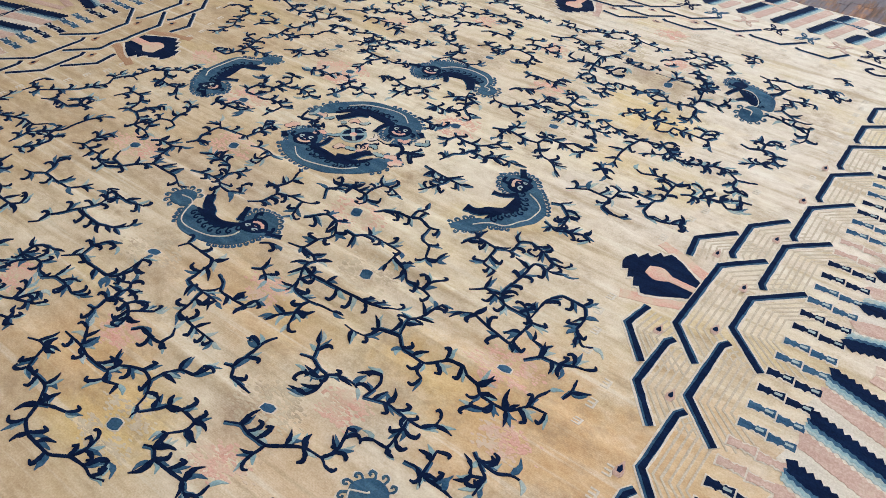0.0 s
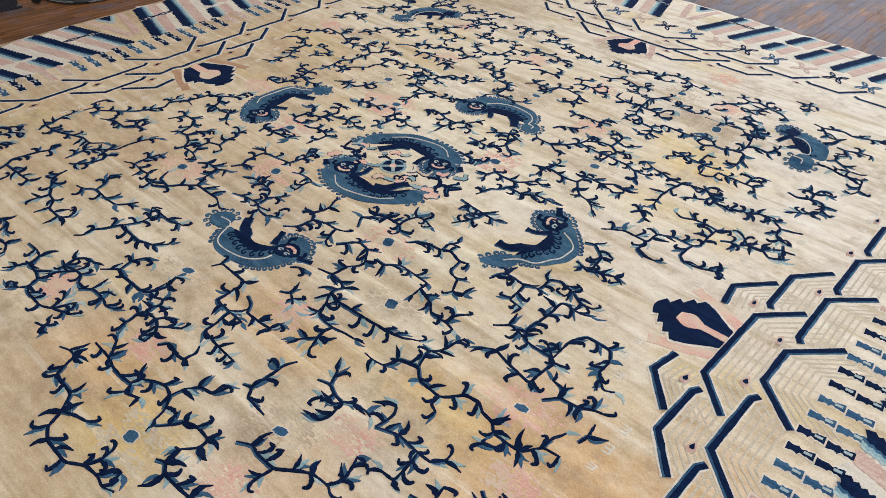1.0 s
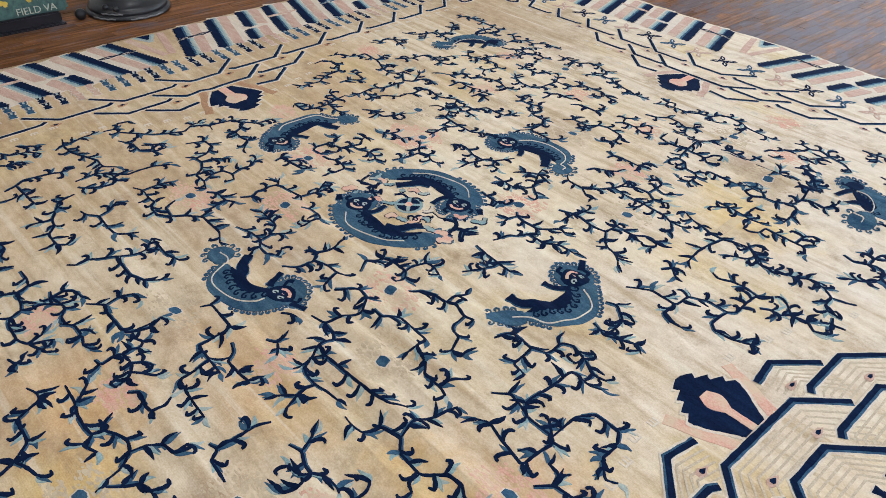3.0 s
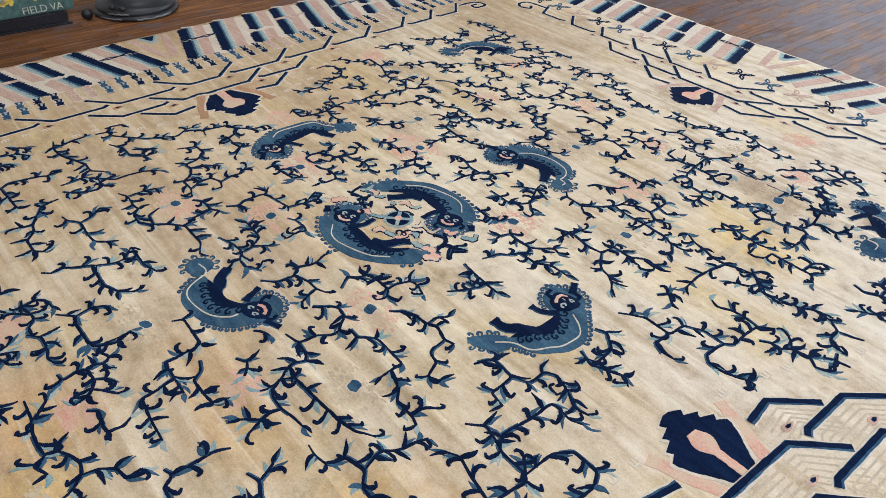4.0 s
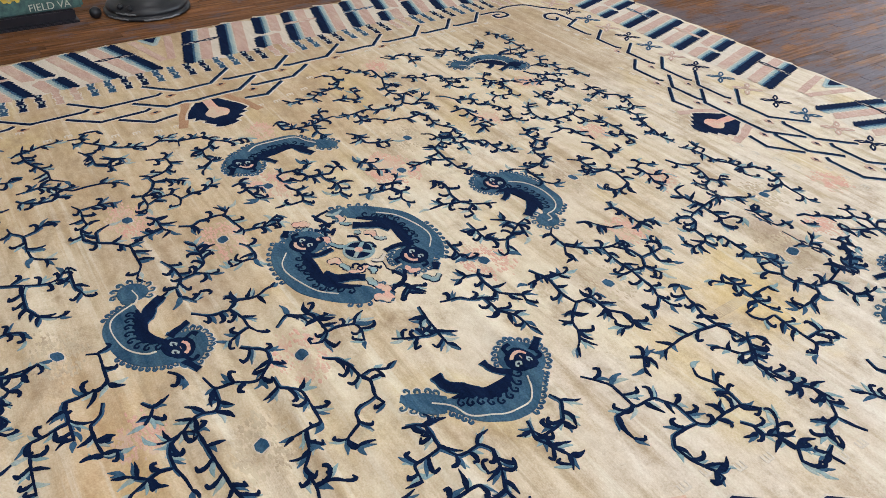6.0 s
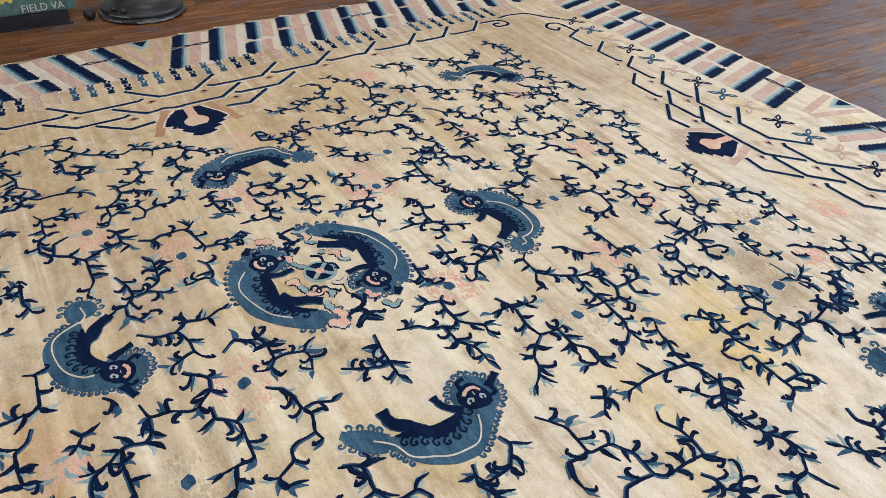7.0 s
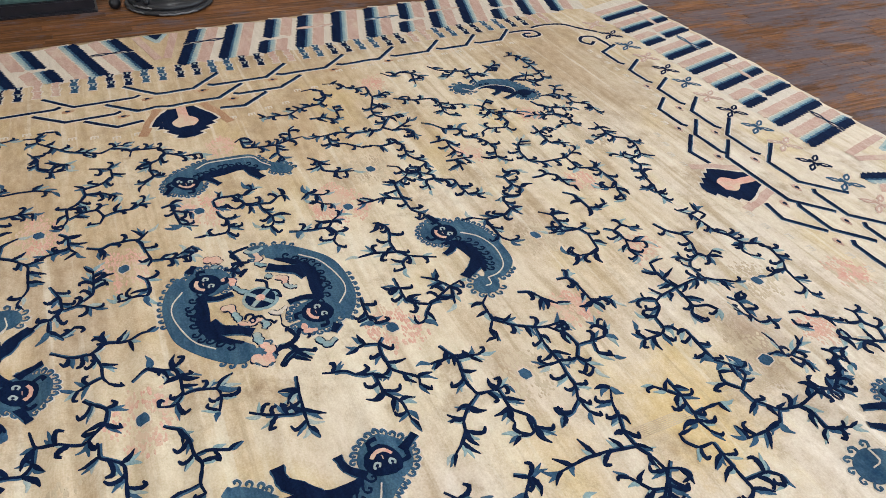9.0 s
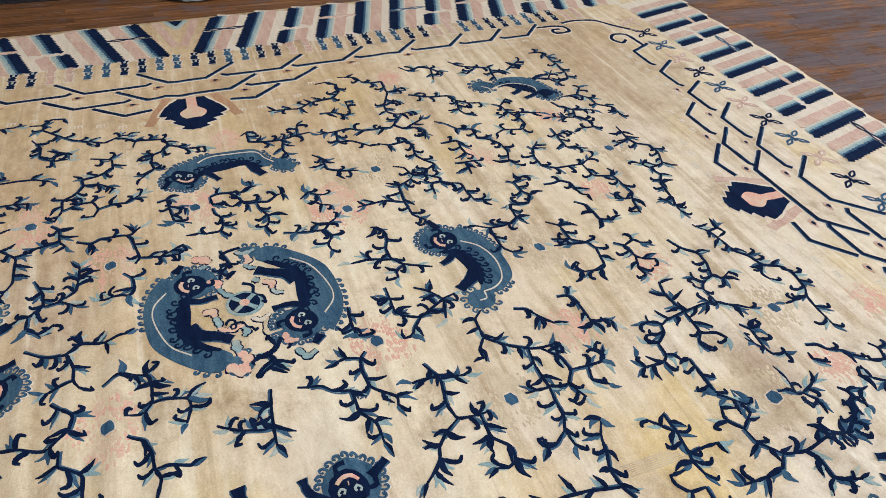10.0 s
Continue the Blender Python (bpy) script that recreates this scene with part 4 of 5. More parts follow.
# ---- vines ----
def vine(u, v, stems, seed=0):
    """A sprig: stems are runs of heading:length (degrees, centimetres); a run after the first starts at the joint that it names.
    Each joint carries a hooked navy leaf and a pale one; ends split into a pair of leaves."""
    rnd = random.Random(int(abs(u) * 977 + abs(v) * 613) + seed)
    bm = bmesh.new()
    leaves = []
    joints = [V(u, v)]
    runs = []
    for k, text in enumerate(stems.split("/")):
        words = text.split()
        if k:
            at = int(words.pop(0))
        else:
            at = 0
        chain = [at]
        for w in words:
            h, ln = w.split(":")
            joints.append(polar(joints[chain[-1]], float(h), float(ln) / 100))
            chain.append(len(joints) - 1)
        runs.append(chain)
    for number, chain in enumerate(runs):
        pts = [joints[i] for i in chain]
        run = sum((p - q).length for p, q in zip(pts, pts[1:]))
        if number and run < 0.062:
            # a single long leaf
            end = pts[-1] + (pts[-1] - pts[-2]) * 0.15
            mid = pts[0].lerp(end, 0.55) + Vector((pts[0].y - end.y, end.x - pts[0].x)) * rnd.choice((-0.16, 0.16))
            lb = bmesh.new()
            stroke(lb, smooth([pts[0], mid if len(pts) == 2 else pts[1], end], 0.008), leaf(0.019), rnd.choice(("navy", "navy", "navy", "blue")), 2.4)
            leaves.append(lb)
            if rnd.random() < 0.6:
                h = math.degrees(math.atan2(end.y - pts[0].y, end.x - pts[0].x))
                pale_leaf(leaves, pts[0].lerp(end, 0.15), h + rnd.choice((-24, 24)), rnd)
            continue
        line = dense(pts, 0.009)
        line = [line[0]] + [(p + 2 * q + r) / 4 for p, q, r in zip(line, line[1:], line[2:])] + [line[-1]]
        cut = rnd.uniform(0.3, 0.8)
        k = int(len(line) * cut)
        if k > 3:
            stroke(bm, line[max(0, k - 18):k], 0.008, "blue", 1.4, shift=rnd.choice((-0.004, 0.004)))
        stroke(bm, line, lambda q: 0.0042 + 0.0038 * min(1, 5 * q, 5 * (1 - q)), "navy", 2.2)
        for a, i in enumerate(chain[1:], 1):
            p, q = joints[i], joints[chain[a - 1]]
            h = math.degrees(math.atan2(p.y - q.y, p.x - q.x))
            ln = (p - q).length
            if a < len(chain) - 1:
                sgn = rnd.choice((-1, 1))
                if rnd.random() < 0.88:
                    hook_leaf(leaves, p.lerp(q, 0.12), h, sgn, rnd)
                    if rnd.random() < 0.18:
                        hook_leaf(leaves, p.lerp(q, 0.02), h, -sgn, rnd, 0.85)
                    pale_leaf(leaves, p.lerp(q, 0.05), h + sgn * rnd.uniform(28, 55), rnd)
                if ln > 0.060:
                    mid = p.lerp(q, rnd.uniform(0.45, 0.6))
                    hook_leaf(leaves, mid, h, -sgn, rnd)
                    pale_leaf(leaves, mid, h - sgn * rnd.uniform(22, 50), rnd)
            else:
                if rnd.random() < 0.75:
                    hook_leaf(leaves, p.lerp(q, 0.1), h - 25, rnd.choice((-1, 1)), rnd, 0.8)
                if rnd.random() < 0.5:
                    pale_leaf(leaves, p, h - rnd.uniform(15, 40), rnd)
                if ln > 0.06:
                    m = p.lerp(q, 0.5)
                    pale_leaf(leaves, m, h + 42, rnd)
                    hook_leaf(leaves, m, h, -1, rnd, 0.9)
    top = ornament("vine", bm, "navy vine sprig with hooked and pale-blue leaves")
    for lb in leaves:
        part("leaf", lb, WOOLS, top)
    return top


def hook_leaf(leaves, p, heading, sgn, rnd, size=1.0):
    """A navy leaf that leaves the stem, swells and curls back to a blunt tip, often with a steel-blue lining."""
    ln = rnd.uniform(0.040, 0.060) * size
    a = heading + sgn * rnd.uniform(42, 74)
    m = polar(p, a, ln * 0.48)
    if rnd.random() < 0.62:
        lb = bmesh.new()
        back = heading + sgn * 8
        stroke(lb, smooth([polar(p, back, 0.005), polar(m, back, 0.011), polar(polar(m, a - sgn * 12, ln * 0.50), back, 0.009)], 0.007), leaf(0.0150 * size), rnd.choice(("blue", "blue", "pale")), 1.8)
        leaves.append(lb)
    bm = bmesh.new()
    leaves.append(bm)
    if rnd.random() < 0.34:
        stroke(bm, smooth([p, m, polar(m, a - sgn * rnd.uniform(-30, 40), ln * 0.62)], 0.006), leaf(0.0138 * size), "navy", 2.6)
    else:
        e = polar(m, a + sgn * rnd.uniform(15, 45), ln * 0.36)
        f = polar(e, a + sgn * rnd.uniform(85, 140), ln * 0.30)
        stroke(bm, smooth([p, m, e, f], 0.0045), lambda s: size * (0.0064 + 0.0058 * math.sin(math.pi * min(1, 0.08 + s * 0.92)) ** 1.3) * (1 if s < 0.93 else 0.75), "navy", 2.6)


def pale_leaf(leaves, p, heading, rnd, size=1.0):
    ln = rnd.uniform(0.032, 0.052) * size
    b = rnd.choice((-1, 1)) * rnd.uniform(12, 48)
    bm = bmesh.new()
    leaves.append(bm)
    m = polar(p, heading, ln * 0.5)
    stroke(bm, smooth([p, m, polar(m, heading + b, ln * 0.58)], 0.008), leaf(0.0150 * size), rnd.choice(("pale", "pale", "blue", "blue", "mist")), 1.2)


def dabs(bm, centre, spread, number, tone, rnd):
    """Worn pile: many short strands of one colour, thinning out from a centre."""
    for _ in range(number):
        p = V(centre[0] + rnd.gauss(0, spread * 1.25), centre[1] + rnd.gauss(0, spread * 0.75))
        ln = rnd.uniform(0.004, 0.010)
        w = rnd.uniform(0.004, 0.009)
        stroke(bm, [V(p.x - ln, p.y), p, V(p.x + ln, p.y)], lambda q: w * (0.4 + 0.6 * math.sin(math.pi * q)), tone, 0.12 + 0.1 * rnd.random())


def rosette(u, v, petals=True, tone="faded", turn=0.0):
    """A small blue lozenge in a faded flower."""
    rnd = random.Random(int(u * 531 + v * 977))
    bm = bmesh.new()
    if petals:
        for a in (30, 95, 150, 205, 265, 330):
            c = polar((u, v), a + turn + rnd.uniform(-12, 12), rnd.uniform(0.056, 0.072))
            dabs(bm, c, 0.020, 42, tone, rnd)
    petal_bm, bm = bm, bmesh.new()
    stroke(bm, dense([V(u - 0.023, v - 0.006), V(u + 0.023, v + 0.006)], 0.006), lambda q: 0.040 * (0.55 + 0.45 * math.sin(math.pi * q)), "ivory", 1.2)
    stroke(bm, dense([V(u - 0.019, v - 0.004), V(u + 0.019, v + 0.004)], 0.006), lambda q: 0.034 * (0.6 + 0.4 * math.sin(math.pi * q)), "blue", 2)
    top = ornament("rosette", bm, "small blue lozenge amid faded petals")
    part("worn_petals", petal_bm, WOOLS, top, "worn faded petals", "stuff")
    return top


def faded_flower(u, v):
    """A worn rose blossom, petals only."""
    rnd = random.Random(int(u * 431 + v * 877))
    bm = bmesh.new()
    for a in (20, 90, 160, 235, 305):
        c = polar((u, v), a + rnd.uniform(-10, 10), rnd.uniform(0.030, 0.048))
        dabs(bm, c, 0.018, 42, "faded", rnd)
    return tagged(ornament("faded_flower", bm, "worn faded rose blossom"), kind="stuff")


vine(-0.329, -1.250, "-16:3.5 15:5.9 0:2.6 -37:4.3 / 1 103:4.6 50:3.4 7:4.7 / 2 -132:6.3")
vine(-0.196, -1.186, "48:6.4 -20:3.9 1:11.9 45:3.4 71:5.3 109:4.5 / 1 103:5.0 60:4.4 4:5.1 / 3 -48:5.6 / 5 12:3.5")
vine(-0.149, -1.284, "43:4.7 0:6.2 -18:4.6 20:3.0 / 2 97:3.2 / 2 -110:3.6")
vine(-0.075, -1.456, "18:3.7 131:3.1 / 1 -52:2.3 28:2.3")
vine(0.077, -1.453, "24:4.2 -13:3.3 -73:7.3 2:5.3 -3:4.2 -48:6.4 -63:5.7 -25:4.5 -1:9.8 34:5.7 6:5.2 -14:4.0 24:3.8 / 6 -119:5.1 / 6 27:4.4 14:4.4 / 6 86:2.6 72:2.9 / 10 72:4.0 103:3.8 / 11 85:3.0 18:3.7 / 8 -107:3.7 / 2 113:4.6 / 2 10:3.5")
vine(0.117, -1.366, "-2:9.1 -20:3.3 -2:5.8 6:4.6 90:2.7 31:4.1 21:4.5 -16:4.2 -49:4.6 -65:5.3 / 8 77:4.0 53:4.5 10:5.0 96:4.3 / 4 -55:4.1 28:4.9 / 1 83:4.6 / 1 136:7.8")
vine(0.074, -1.265, "7:3.2 98:4.7 64:2.5 4:5.2 -28:4.0 -46:2.4 -83:4.2 / 3 117:3.4 61:2.2 133:3.2 -149:3.5 / 4 80:2.7 33:3.9 / 5 52:3.5 47:4.1 / 6 16:4.1")
vine(0.261, -1.246, "47:3.6 -12:5.0 5:4.0 86:3.7 132:4.2 / 3 -2:2.7")
vine(0.047, -0.914, "60:3.7 -3:14.0 -93:6.6 -74:5.4 -2:7.9 -75:4.2 -93:6.1 -6:9.1 -2:8.7 / 2 57:4.0 / 5 -2:6.9")
vine(0.535, -1.417, "64:8.0 15:4.5 -5:5.3 -81:3.1 -120:4.9 / 3 -3:4.1 / 4 -11:4.6 / 1 119:2.9 / 2 85:3.5")
vine(0.631, -1.469, "23:3.1 -41:3.4 3:5.6 4:5.0 -38:3.5 / 2 -106:5.7 / 1 39:3.5 15:2.1 / 4 79:5.2 / 5 27:3.6 89:3.6")
vine(0.567, -1.159, "22:3.1 -53:4.2 -2:4.4 -5:4.1 / 1 86:4.7 86:4.9 80:5.6 / 6 -165:3.9")
vine(0.725, -1.291, "27:4.9 -19:3.1 1:6.7 34:5.9 31:4.5 6:5.7 -36:2.5 / 1 71:2.6 / 6 79:4.2 106:4.8 117:2.8 / 3 -98:6.5 / 5 116:4.5")
vine(0.711, -1.003, "24:4.0 -25:5.1 -4:3.7 50:3.1 7:5.0 -24:2.2 / 3 -119:3.2 -176:4.3 / 3 -79:5.2 -114:4.0 177:3.6 / 1 118:6.4 / 5 81:3.9")
vine(0.955, -1.006, "26:6.8 -6:8.0 2:4.8 61:3.9 97:2.7 / 2 -70:3.9 -87:6.8 -178:4.8 / 7 -18:2.9 / 0 90:7.5 125:3.1 -164:2.3 / 1 106:5.0")
vine(0.730, -0.834, "-8:4.2 14:3.9 83:5.4 12:6.9 -44:4.5 -3:8.6 42:7.3 5:4.9 -35:2.8 -8:4.5 -47:3.2 -3:4.6 4:4.5 46:6.2 5:5.2 / 5 -116:3.0 / 4 104:7.3 74:6.2 77:6.6 / 6 -82:4.4 -21:3.4 / 10 61:4.3 / 12 -101:4.1 -165:3.3 / 14 92:5.8 76:4.2 / 13 118:5.5")
vine(1.217, -0.602, "49:5.4 7:6.3 33:4.0 13:3.4 / 1 110:3.6 173:4.4 / 2 -69:4.0 / 1 83:5.1")
vine(0.761, -0.287, "60:6.3 -6:8.5 -90:8.0 -9:6.1 / 2 36:4.8 93:7.2 30:3.9 -18:6.2 -104:3.9 / 8 -27:6.8 15:4.3 / 1 92:5.9")
vine(0.916, -0.455, "43:5.8 -13:6.9 -27:2.7 0:9.2 -43:2.4 -93:11.7 169:10.0 165:5.7 -155:4.1 / 3 140:5.2 87:11.7 88:7.9 -7:7.3 34:3.7 / 4 92:9.9 60:6.0 0:8.3 -59:5.0 -90:6.5 -44:6.9 31:3.3 / 18 22:3.5 / 19 -115:3.0 / 6 -45:2.9 / 4 141:6.3 / 8 76:4.5")
vine(0.916, 0.013, "-18:6.3 25:5.0 25:5.0 -31:3.3 / 3 81:3.7")
vine(1.379, -0.653, "75:3.6 100:4.7 / 1 17:3.7")
vine(-1.406, -1.097, "34:6.9 82:6.7 37:6.6 / 2 167:5.7 51:6.6")
vine(-1.296, -1.132, "50:4.5 89:6.2 / 1 22:4.9")
vine(-1.364, -0.841, "-15:6.9 2:6.8 20:5.0 26:6.0 20:4.9 -2:6.1 50:5.8 / 1 108:9.5 95:4.7")
vine(-0.998, -1.228, "78:4.3 96:3.5")
vine(-1.063, -1.169, "109:5.1 128:4.5 84:10.8 64:3.9 146:3.8 / 1 4:8.9 4:8.6 -67:4.5 / 6 119:4.6 / 7 81:4.1")
vine(-0.879, -0.968, "-73:7.0 -29:7.4 -32:5.1 -8:4.5 -41:5.6 0:8.0 50:4.0 127:3.7 / 3 -105:6.4 / 2 88:5.3 / 6 -21:5.5")
vine(-1.327, -0.674, "83:5.3 -1:4.3 44:9.0 46:6.4 64:7.3 67:6.2 124:7.8 78:2.6 / 1 151:5.2 82:5.6 / 2 -49:5.6")
vine(-1.200, -0.658, "29:7.3 0:8.2 51:6.0 93:5.4 / 1 -41:4.2 / 3 164:6.8 61:6.0")
vine(-0.973, -0.930, "97:8.8 50:6.1 47:7.0 97:5.2 85:6.0 64:6.4 / 1 130:5.8")
vine(-0.923, -0.939, "35:3.3 62:6.3 81:4.4 128:2.8 178:6.4")
vine(-0.785, -0.773, "28:4.6 -5:7.8 12:3.4 -47:4.2 -5:6.9 46:5.4 59:5.2 43:6.6 -1:6.6 1:6.1 -27:7.6 / 1 91:6.8 80:4.6 / 6 173:7.2 116:5.9 / 3 99:3.9")
vine(-0.741, -0.996, "10:3.7 45:4.9 -3:9.7 5:5.3 58:8.3 / 2 109:4.7 131:6.2 / 4 -16:5.2 / 3 72:5.0")
vine(-0.741, -1.310, "37:3.3 5:4.5 -32:5.2 / 1 69:4.2")
vine(-0.607, -1.353, "8:5.9 -33:4.8 -90:1.4 / 1 105:2.7")
vine(-0.501, -1.287, "1:5.5 -11:4.6 -73:4.6 -122:8.3 / 3 -3:5.9 -19:4.0 -74:4.0 -118:6.2 / 7 -19:3.8 -1:8.6 31:4.1 109:5.1 / 11 22:8.2 / 11 63:7.5 / 2 77:5.2")
vine(-0.441, -1.157, "50:3.8 100:4.3 53:10.5 88:7.2 98:2.3 140:6.4 / 3 -20:4.3 -3:8.1 26:6.3 76:5.6 / 6 -2:12.6 19:6.6 / 8 -33:3.8")
vine(-0.283, -0.596, "22:6.5 4:6.3 -34:6.5 -91:2.8 / 2 97:4.6 53:6.2 / 5 130:5.8 174:6.1 179:6.2 / 8 114:5.9 / 3 -3:5.3 60:4.0 136:5.3 / 11 -45:4.5")
vine(0.042, -0.604, "68:5.4 75:6.3 17:6.2 -1:5.1 32:3.2 / 2 138:5.2 79:7.2 109:5.5 / 4 -78:7.3 / 6 179:4.6")
vine(0.248, -0.531, "36:4.0 49:4.8 -11:5.3 -53:6.1 -103:8.1 -117:4.6 -168:5.6 / 3 75:3.5 / 6 -6:6.0 -34:3.5 -83:6.7 -59:3.5 -86:7.0 / 12 49:3.9 3:11.8 4:9.8 12:6.2 49:5.2 / 12 -70:4.2 -18:3.9 -2:4.5 16:4.2 5:4.9 / 21 -85:6.4 -73:5.2 / 24 36:5.1 / 24 -135:6.6 / 10 43:4.8")
vine(0.424, -0.501, "-3:4.7 63:6.1 -1:8.0 -3:5.2 -77:5.6 -101:3.1 / 5 -14:6.6 -44:4.9 3:6.6 -17:3.8 / 9 85:3.2 55:4.3 / 7 89:3.9")
vine(0.417, -0.347, "67:4.1 19:5.5 4:5.2 25:3.7 -17:5.8 14:3.9 / 3 84:9.3 / 5 -83:5.0 -53:3.4 -10:4.1 -68:5.7 25:4.4")
vine(0.261, -0.922, "-19:4.1 -56:3.9 0:6.4 7:5.3 77:3.5 / 4 -87:4.9 / 3 84:4.2")
vine(0.318, -0.835, "37:3.7 114:3.2 / 1 -27:3.2 -39:3.8")
vine(0.255, -0.741, "41:3.7 14:2.4")
vine(0.879, 0.121, "17:4.0 -35:6.8 -85:7.9 -160:2.9 / 2 24:3.4")
vine(-1.045, -0.288, "167:5.3 84:5.4 79:5.4 13:7.6 -47:3.1 -66:4.7 -7:6.4 15:4.7 -45:9.0 / 4 75:6.5 81:7.6 / 6 -61:6.0 / 8 137:3.2")
vine(-1.000, -0.442, "71:8.1 2:7.3 -56:6.7 -76:5.4 9:4.2 -25:5.6 -55:5.6 2:6.6 -21:6.7 / 5 87:5.2 50:7.5 / 7 90:6.5 / 8 120:6.2 92:4.6 21:5.3 -21:5.1 / 15 109:4.9 83:4.7 131:6.5")
vine(-0.624, -0.219, "105:3.4 6:5.7 6:5.6 10:3.7 74:5.7 / 2 74:6.4 / 4 -95:5.0 / 1 101:4.0")
vine(-0.576, -0.564, "44:3.9 2:7.3 38:3.7 / 2 -78:7.7 / 1 92:4.0")
vine(-0.460, -0.482, "63:4.9 122:4.1 84:8.9 146:2.7 139:2.9 / 3 12:12.8 -28:3.6 / 6 73:6.8 87:6.1 / 8 122:8.8 / 1 0:5.3")
vine(-0.243, -0.338, "48:3.3 4:5.2 -21:4.0 -95:8.8 / 3 9:4.3")
vine(-1.026, 0.125, "135:3.8 0:8.2 75:6.7 90:6.8 109:6.6 99:5.7 / 5 169:8.7 133:4.1 / 4 -10:7.7 14:6.5 / 1 56:4.3")
vine(-1.420, 0.517, "99:5.9 37:5.7 -2:6.5 -38:7.3 -82:10.1 -53:7.4 -97:7.3 -90:6.1")
vine(-1.134, 0.476, "85:6.1 52:6.7 147:3.8 -180:10.0")
vine(-1.489, 0.941, "40:5.5 120:8.2 50:5.9 -12:12.6 / 3 35:7.8")
vine(-1.201, 0.899, "49:6.4 95:8.4 75:5.2 12:6.3 -13:8.2 19:5.1 63:5.0 / 4 58:5.7 81:5.2")
vine(-0.820, 0.648, "59:5.2 102:7.9 15:4.3 -9:7.7 27:4.7 40:5.3 -56:5.5 -51:6.0 / 2 -136:4.5")
vine(-0.803, 0.374, "38:5.1 0:7.8 60:5.0 77:7.6 / 1 45:5.2 / 3 10:5.4")
vine(-0.635, 0.658, "64:4.5 11:6.9 85:4.5 56:6.3 -19:2.8 60:4.8 74:3.2 0:6.1 9:6.2 74:6.3 / 5 -87:3.7 -6:7.8 / 2 -42:2.7 -59:6.5 -5:10.4 3:8.7 39:6.0 / 15 -112:7.3 -82:4.5 -82:6.2 / 14 -168:3.5")
vine(-1.505, 1.201, "30:6.5 62:8.4 76:7.0 -10:6.5 -4:8.3 / 2 -48:9.3 / 4 104:6.9")
vine(-0.927, 0.929, "54:5.6 42:5.5 75:6.1 -5:8.4 61:6.0 28:4.5 5:6.4 -20:7.5 29:4.2 / 3 119:5.7 / 8 -114:5.7")
vine(-0.751, 0.898, "86:7.3 -9:6.0 7:4.8 50:3.1")
vine(-1.025, 1.238, "51:4.0 9:7.1 75:6.4 75:7.7 / 1 138:8.1 / 2 24:6.7 3:5.4 -38:5.4 -105:8.6 -57:5.2 / 2 -60:7.5")
vine(-1.501, 1.641, "89:6.4 9:7.6 4:8.6 -2:10.1 -15:6.3 -71:7.8 -158:5.4 146:10.1 / 2 119:5.1")
vine(-1.341, 1.445, "130:8.1 128:6.0 / 1 10:5.1")
vine(-1.008, 1.586, "93:7.6 40:7.0 -2:5.8 54:7.7 -3:7.2 / 1 143:8.3")
vine(-0.970, 1.509, "19:5.4 50:6.5 75:9.1 / 2 -21:7.0 -105:4.6 -105:7.6 / 4 44:7.0 -15:5.1 -92:6.8")
vine(-0.748, 1.400, "-3:6.0 -3:8.7 8:2.0 71:8.3 / 1 109:6.9")
vine(-0.634, 1.236, "25:3.0 -21:5.9 1:7.7 61:5.6 90:11.3 123:9.4 / 1 140:6.6 / 5 1:9.2 74:7.9 4:7.7 8:5.1 -37:4.1 -106:6.5 / 12 19:6.0 / 12 -10:9.7 / 9 176:5.1")
vine(-0.589, 0.900, "74:4.5 94:6.3 / 1 -6:4.3 -6:4.2")
vine(-0.686, 1.685, "-2:5.1 -4:6.4 19:4.0 61:5.9 -1:6.7 -21:8.0 -76:7.1 -149:6.3 / 2 -70:9.9 / 1 -95:5.3 / 7 16:5.9 -36:6.6 -7:6.0 -6:4.7 -21:4.9 -1:3.8 / 15 107:4.9 / 15 -156:7.4 / 12 96:5.5")
vine(-0.350, 1.174, "90:4.3 112:3.3 48:4.5 -2:4.1 9:4.3 74:2.6")
vine(-0.214, 1.232, "47:5.0 1:4.2 2:5.6 74:4.8 130:4.2 / 3 -34:4.7 / 2 -83:4.5")
vine(-0.129, 1.074, "47:5.3 0:8.7 58:5.9 19:3.9 -12:4.7 -10:4.6 -49:2.8 -97:7.0 -138:4.0 / 2 -112:6.9 / 3 -99:12.3 / 1 74:5.7 / 7 -8:5.0 / 5 58:3.4 / 8 -49:5.1")
vine(0.051, 1.248, "49:3.9 4:6.7 42:3.0 64:3.8 / 1 114:5.0 30:3.3 / 2 -22:6.1 9:4.2")
vine(0.037, 1.582, "11:1.9 43:4.6 9:5.5 6:7.0 42:4.8 13:6.0 68:6.7 14:4.5 -11:7.3 -34:4.4 -9:5.5 -3:5.4 -3:2.6 / 6 -43:5.0 19:3.6 / 10 -85:9.3 / 11 73:3.7 / 2 105:4.6 17:3.7 / 6 -98:4.2")
vine(0.091, 1.440, "20:6.0 47:5.8 -4:5.4 -20:6.9 55:3.6 121:4.7 / 4 -70:4.8 -35:4.2 5:6.8 67:5.4 49:5.2 / 7 -144:3.8 156:2.9 / 5 -8:3.8 / 5 62:4.6 / 9 -81:6.1 -92:7.1 -79:7.2 -58:4.0 -131:4.3 160:2.5 / 17 -3:9.8 66:4.2 21:3.9 / 22 -46:4.1 10:3.4 / 17 -162:2.2 -176:7.2 166:5.6 / 19 -17:3.2 -51:5.2 -111:3.4 / 31 -5:5.2 -50:2.7 -88:6.7 180:4.7 / 33 95:3.1")
vine(0.108, 0.292, "-6:3.8 -3:6.3 15:3.3 73:2.8 / 3 -97:4.1")
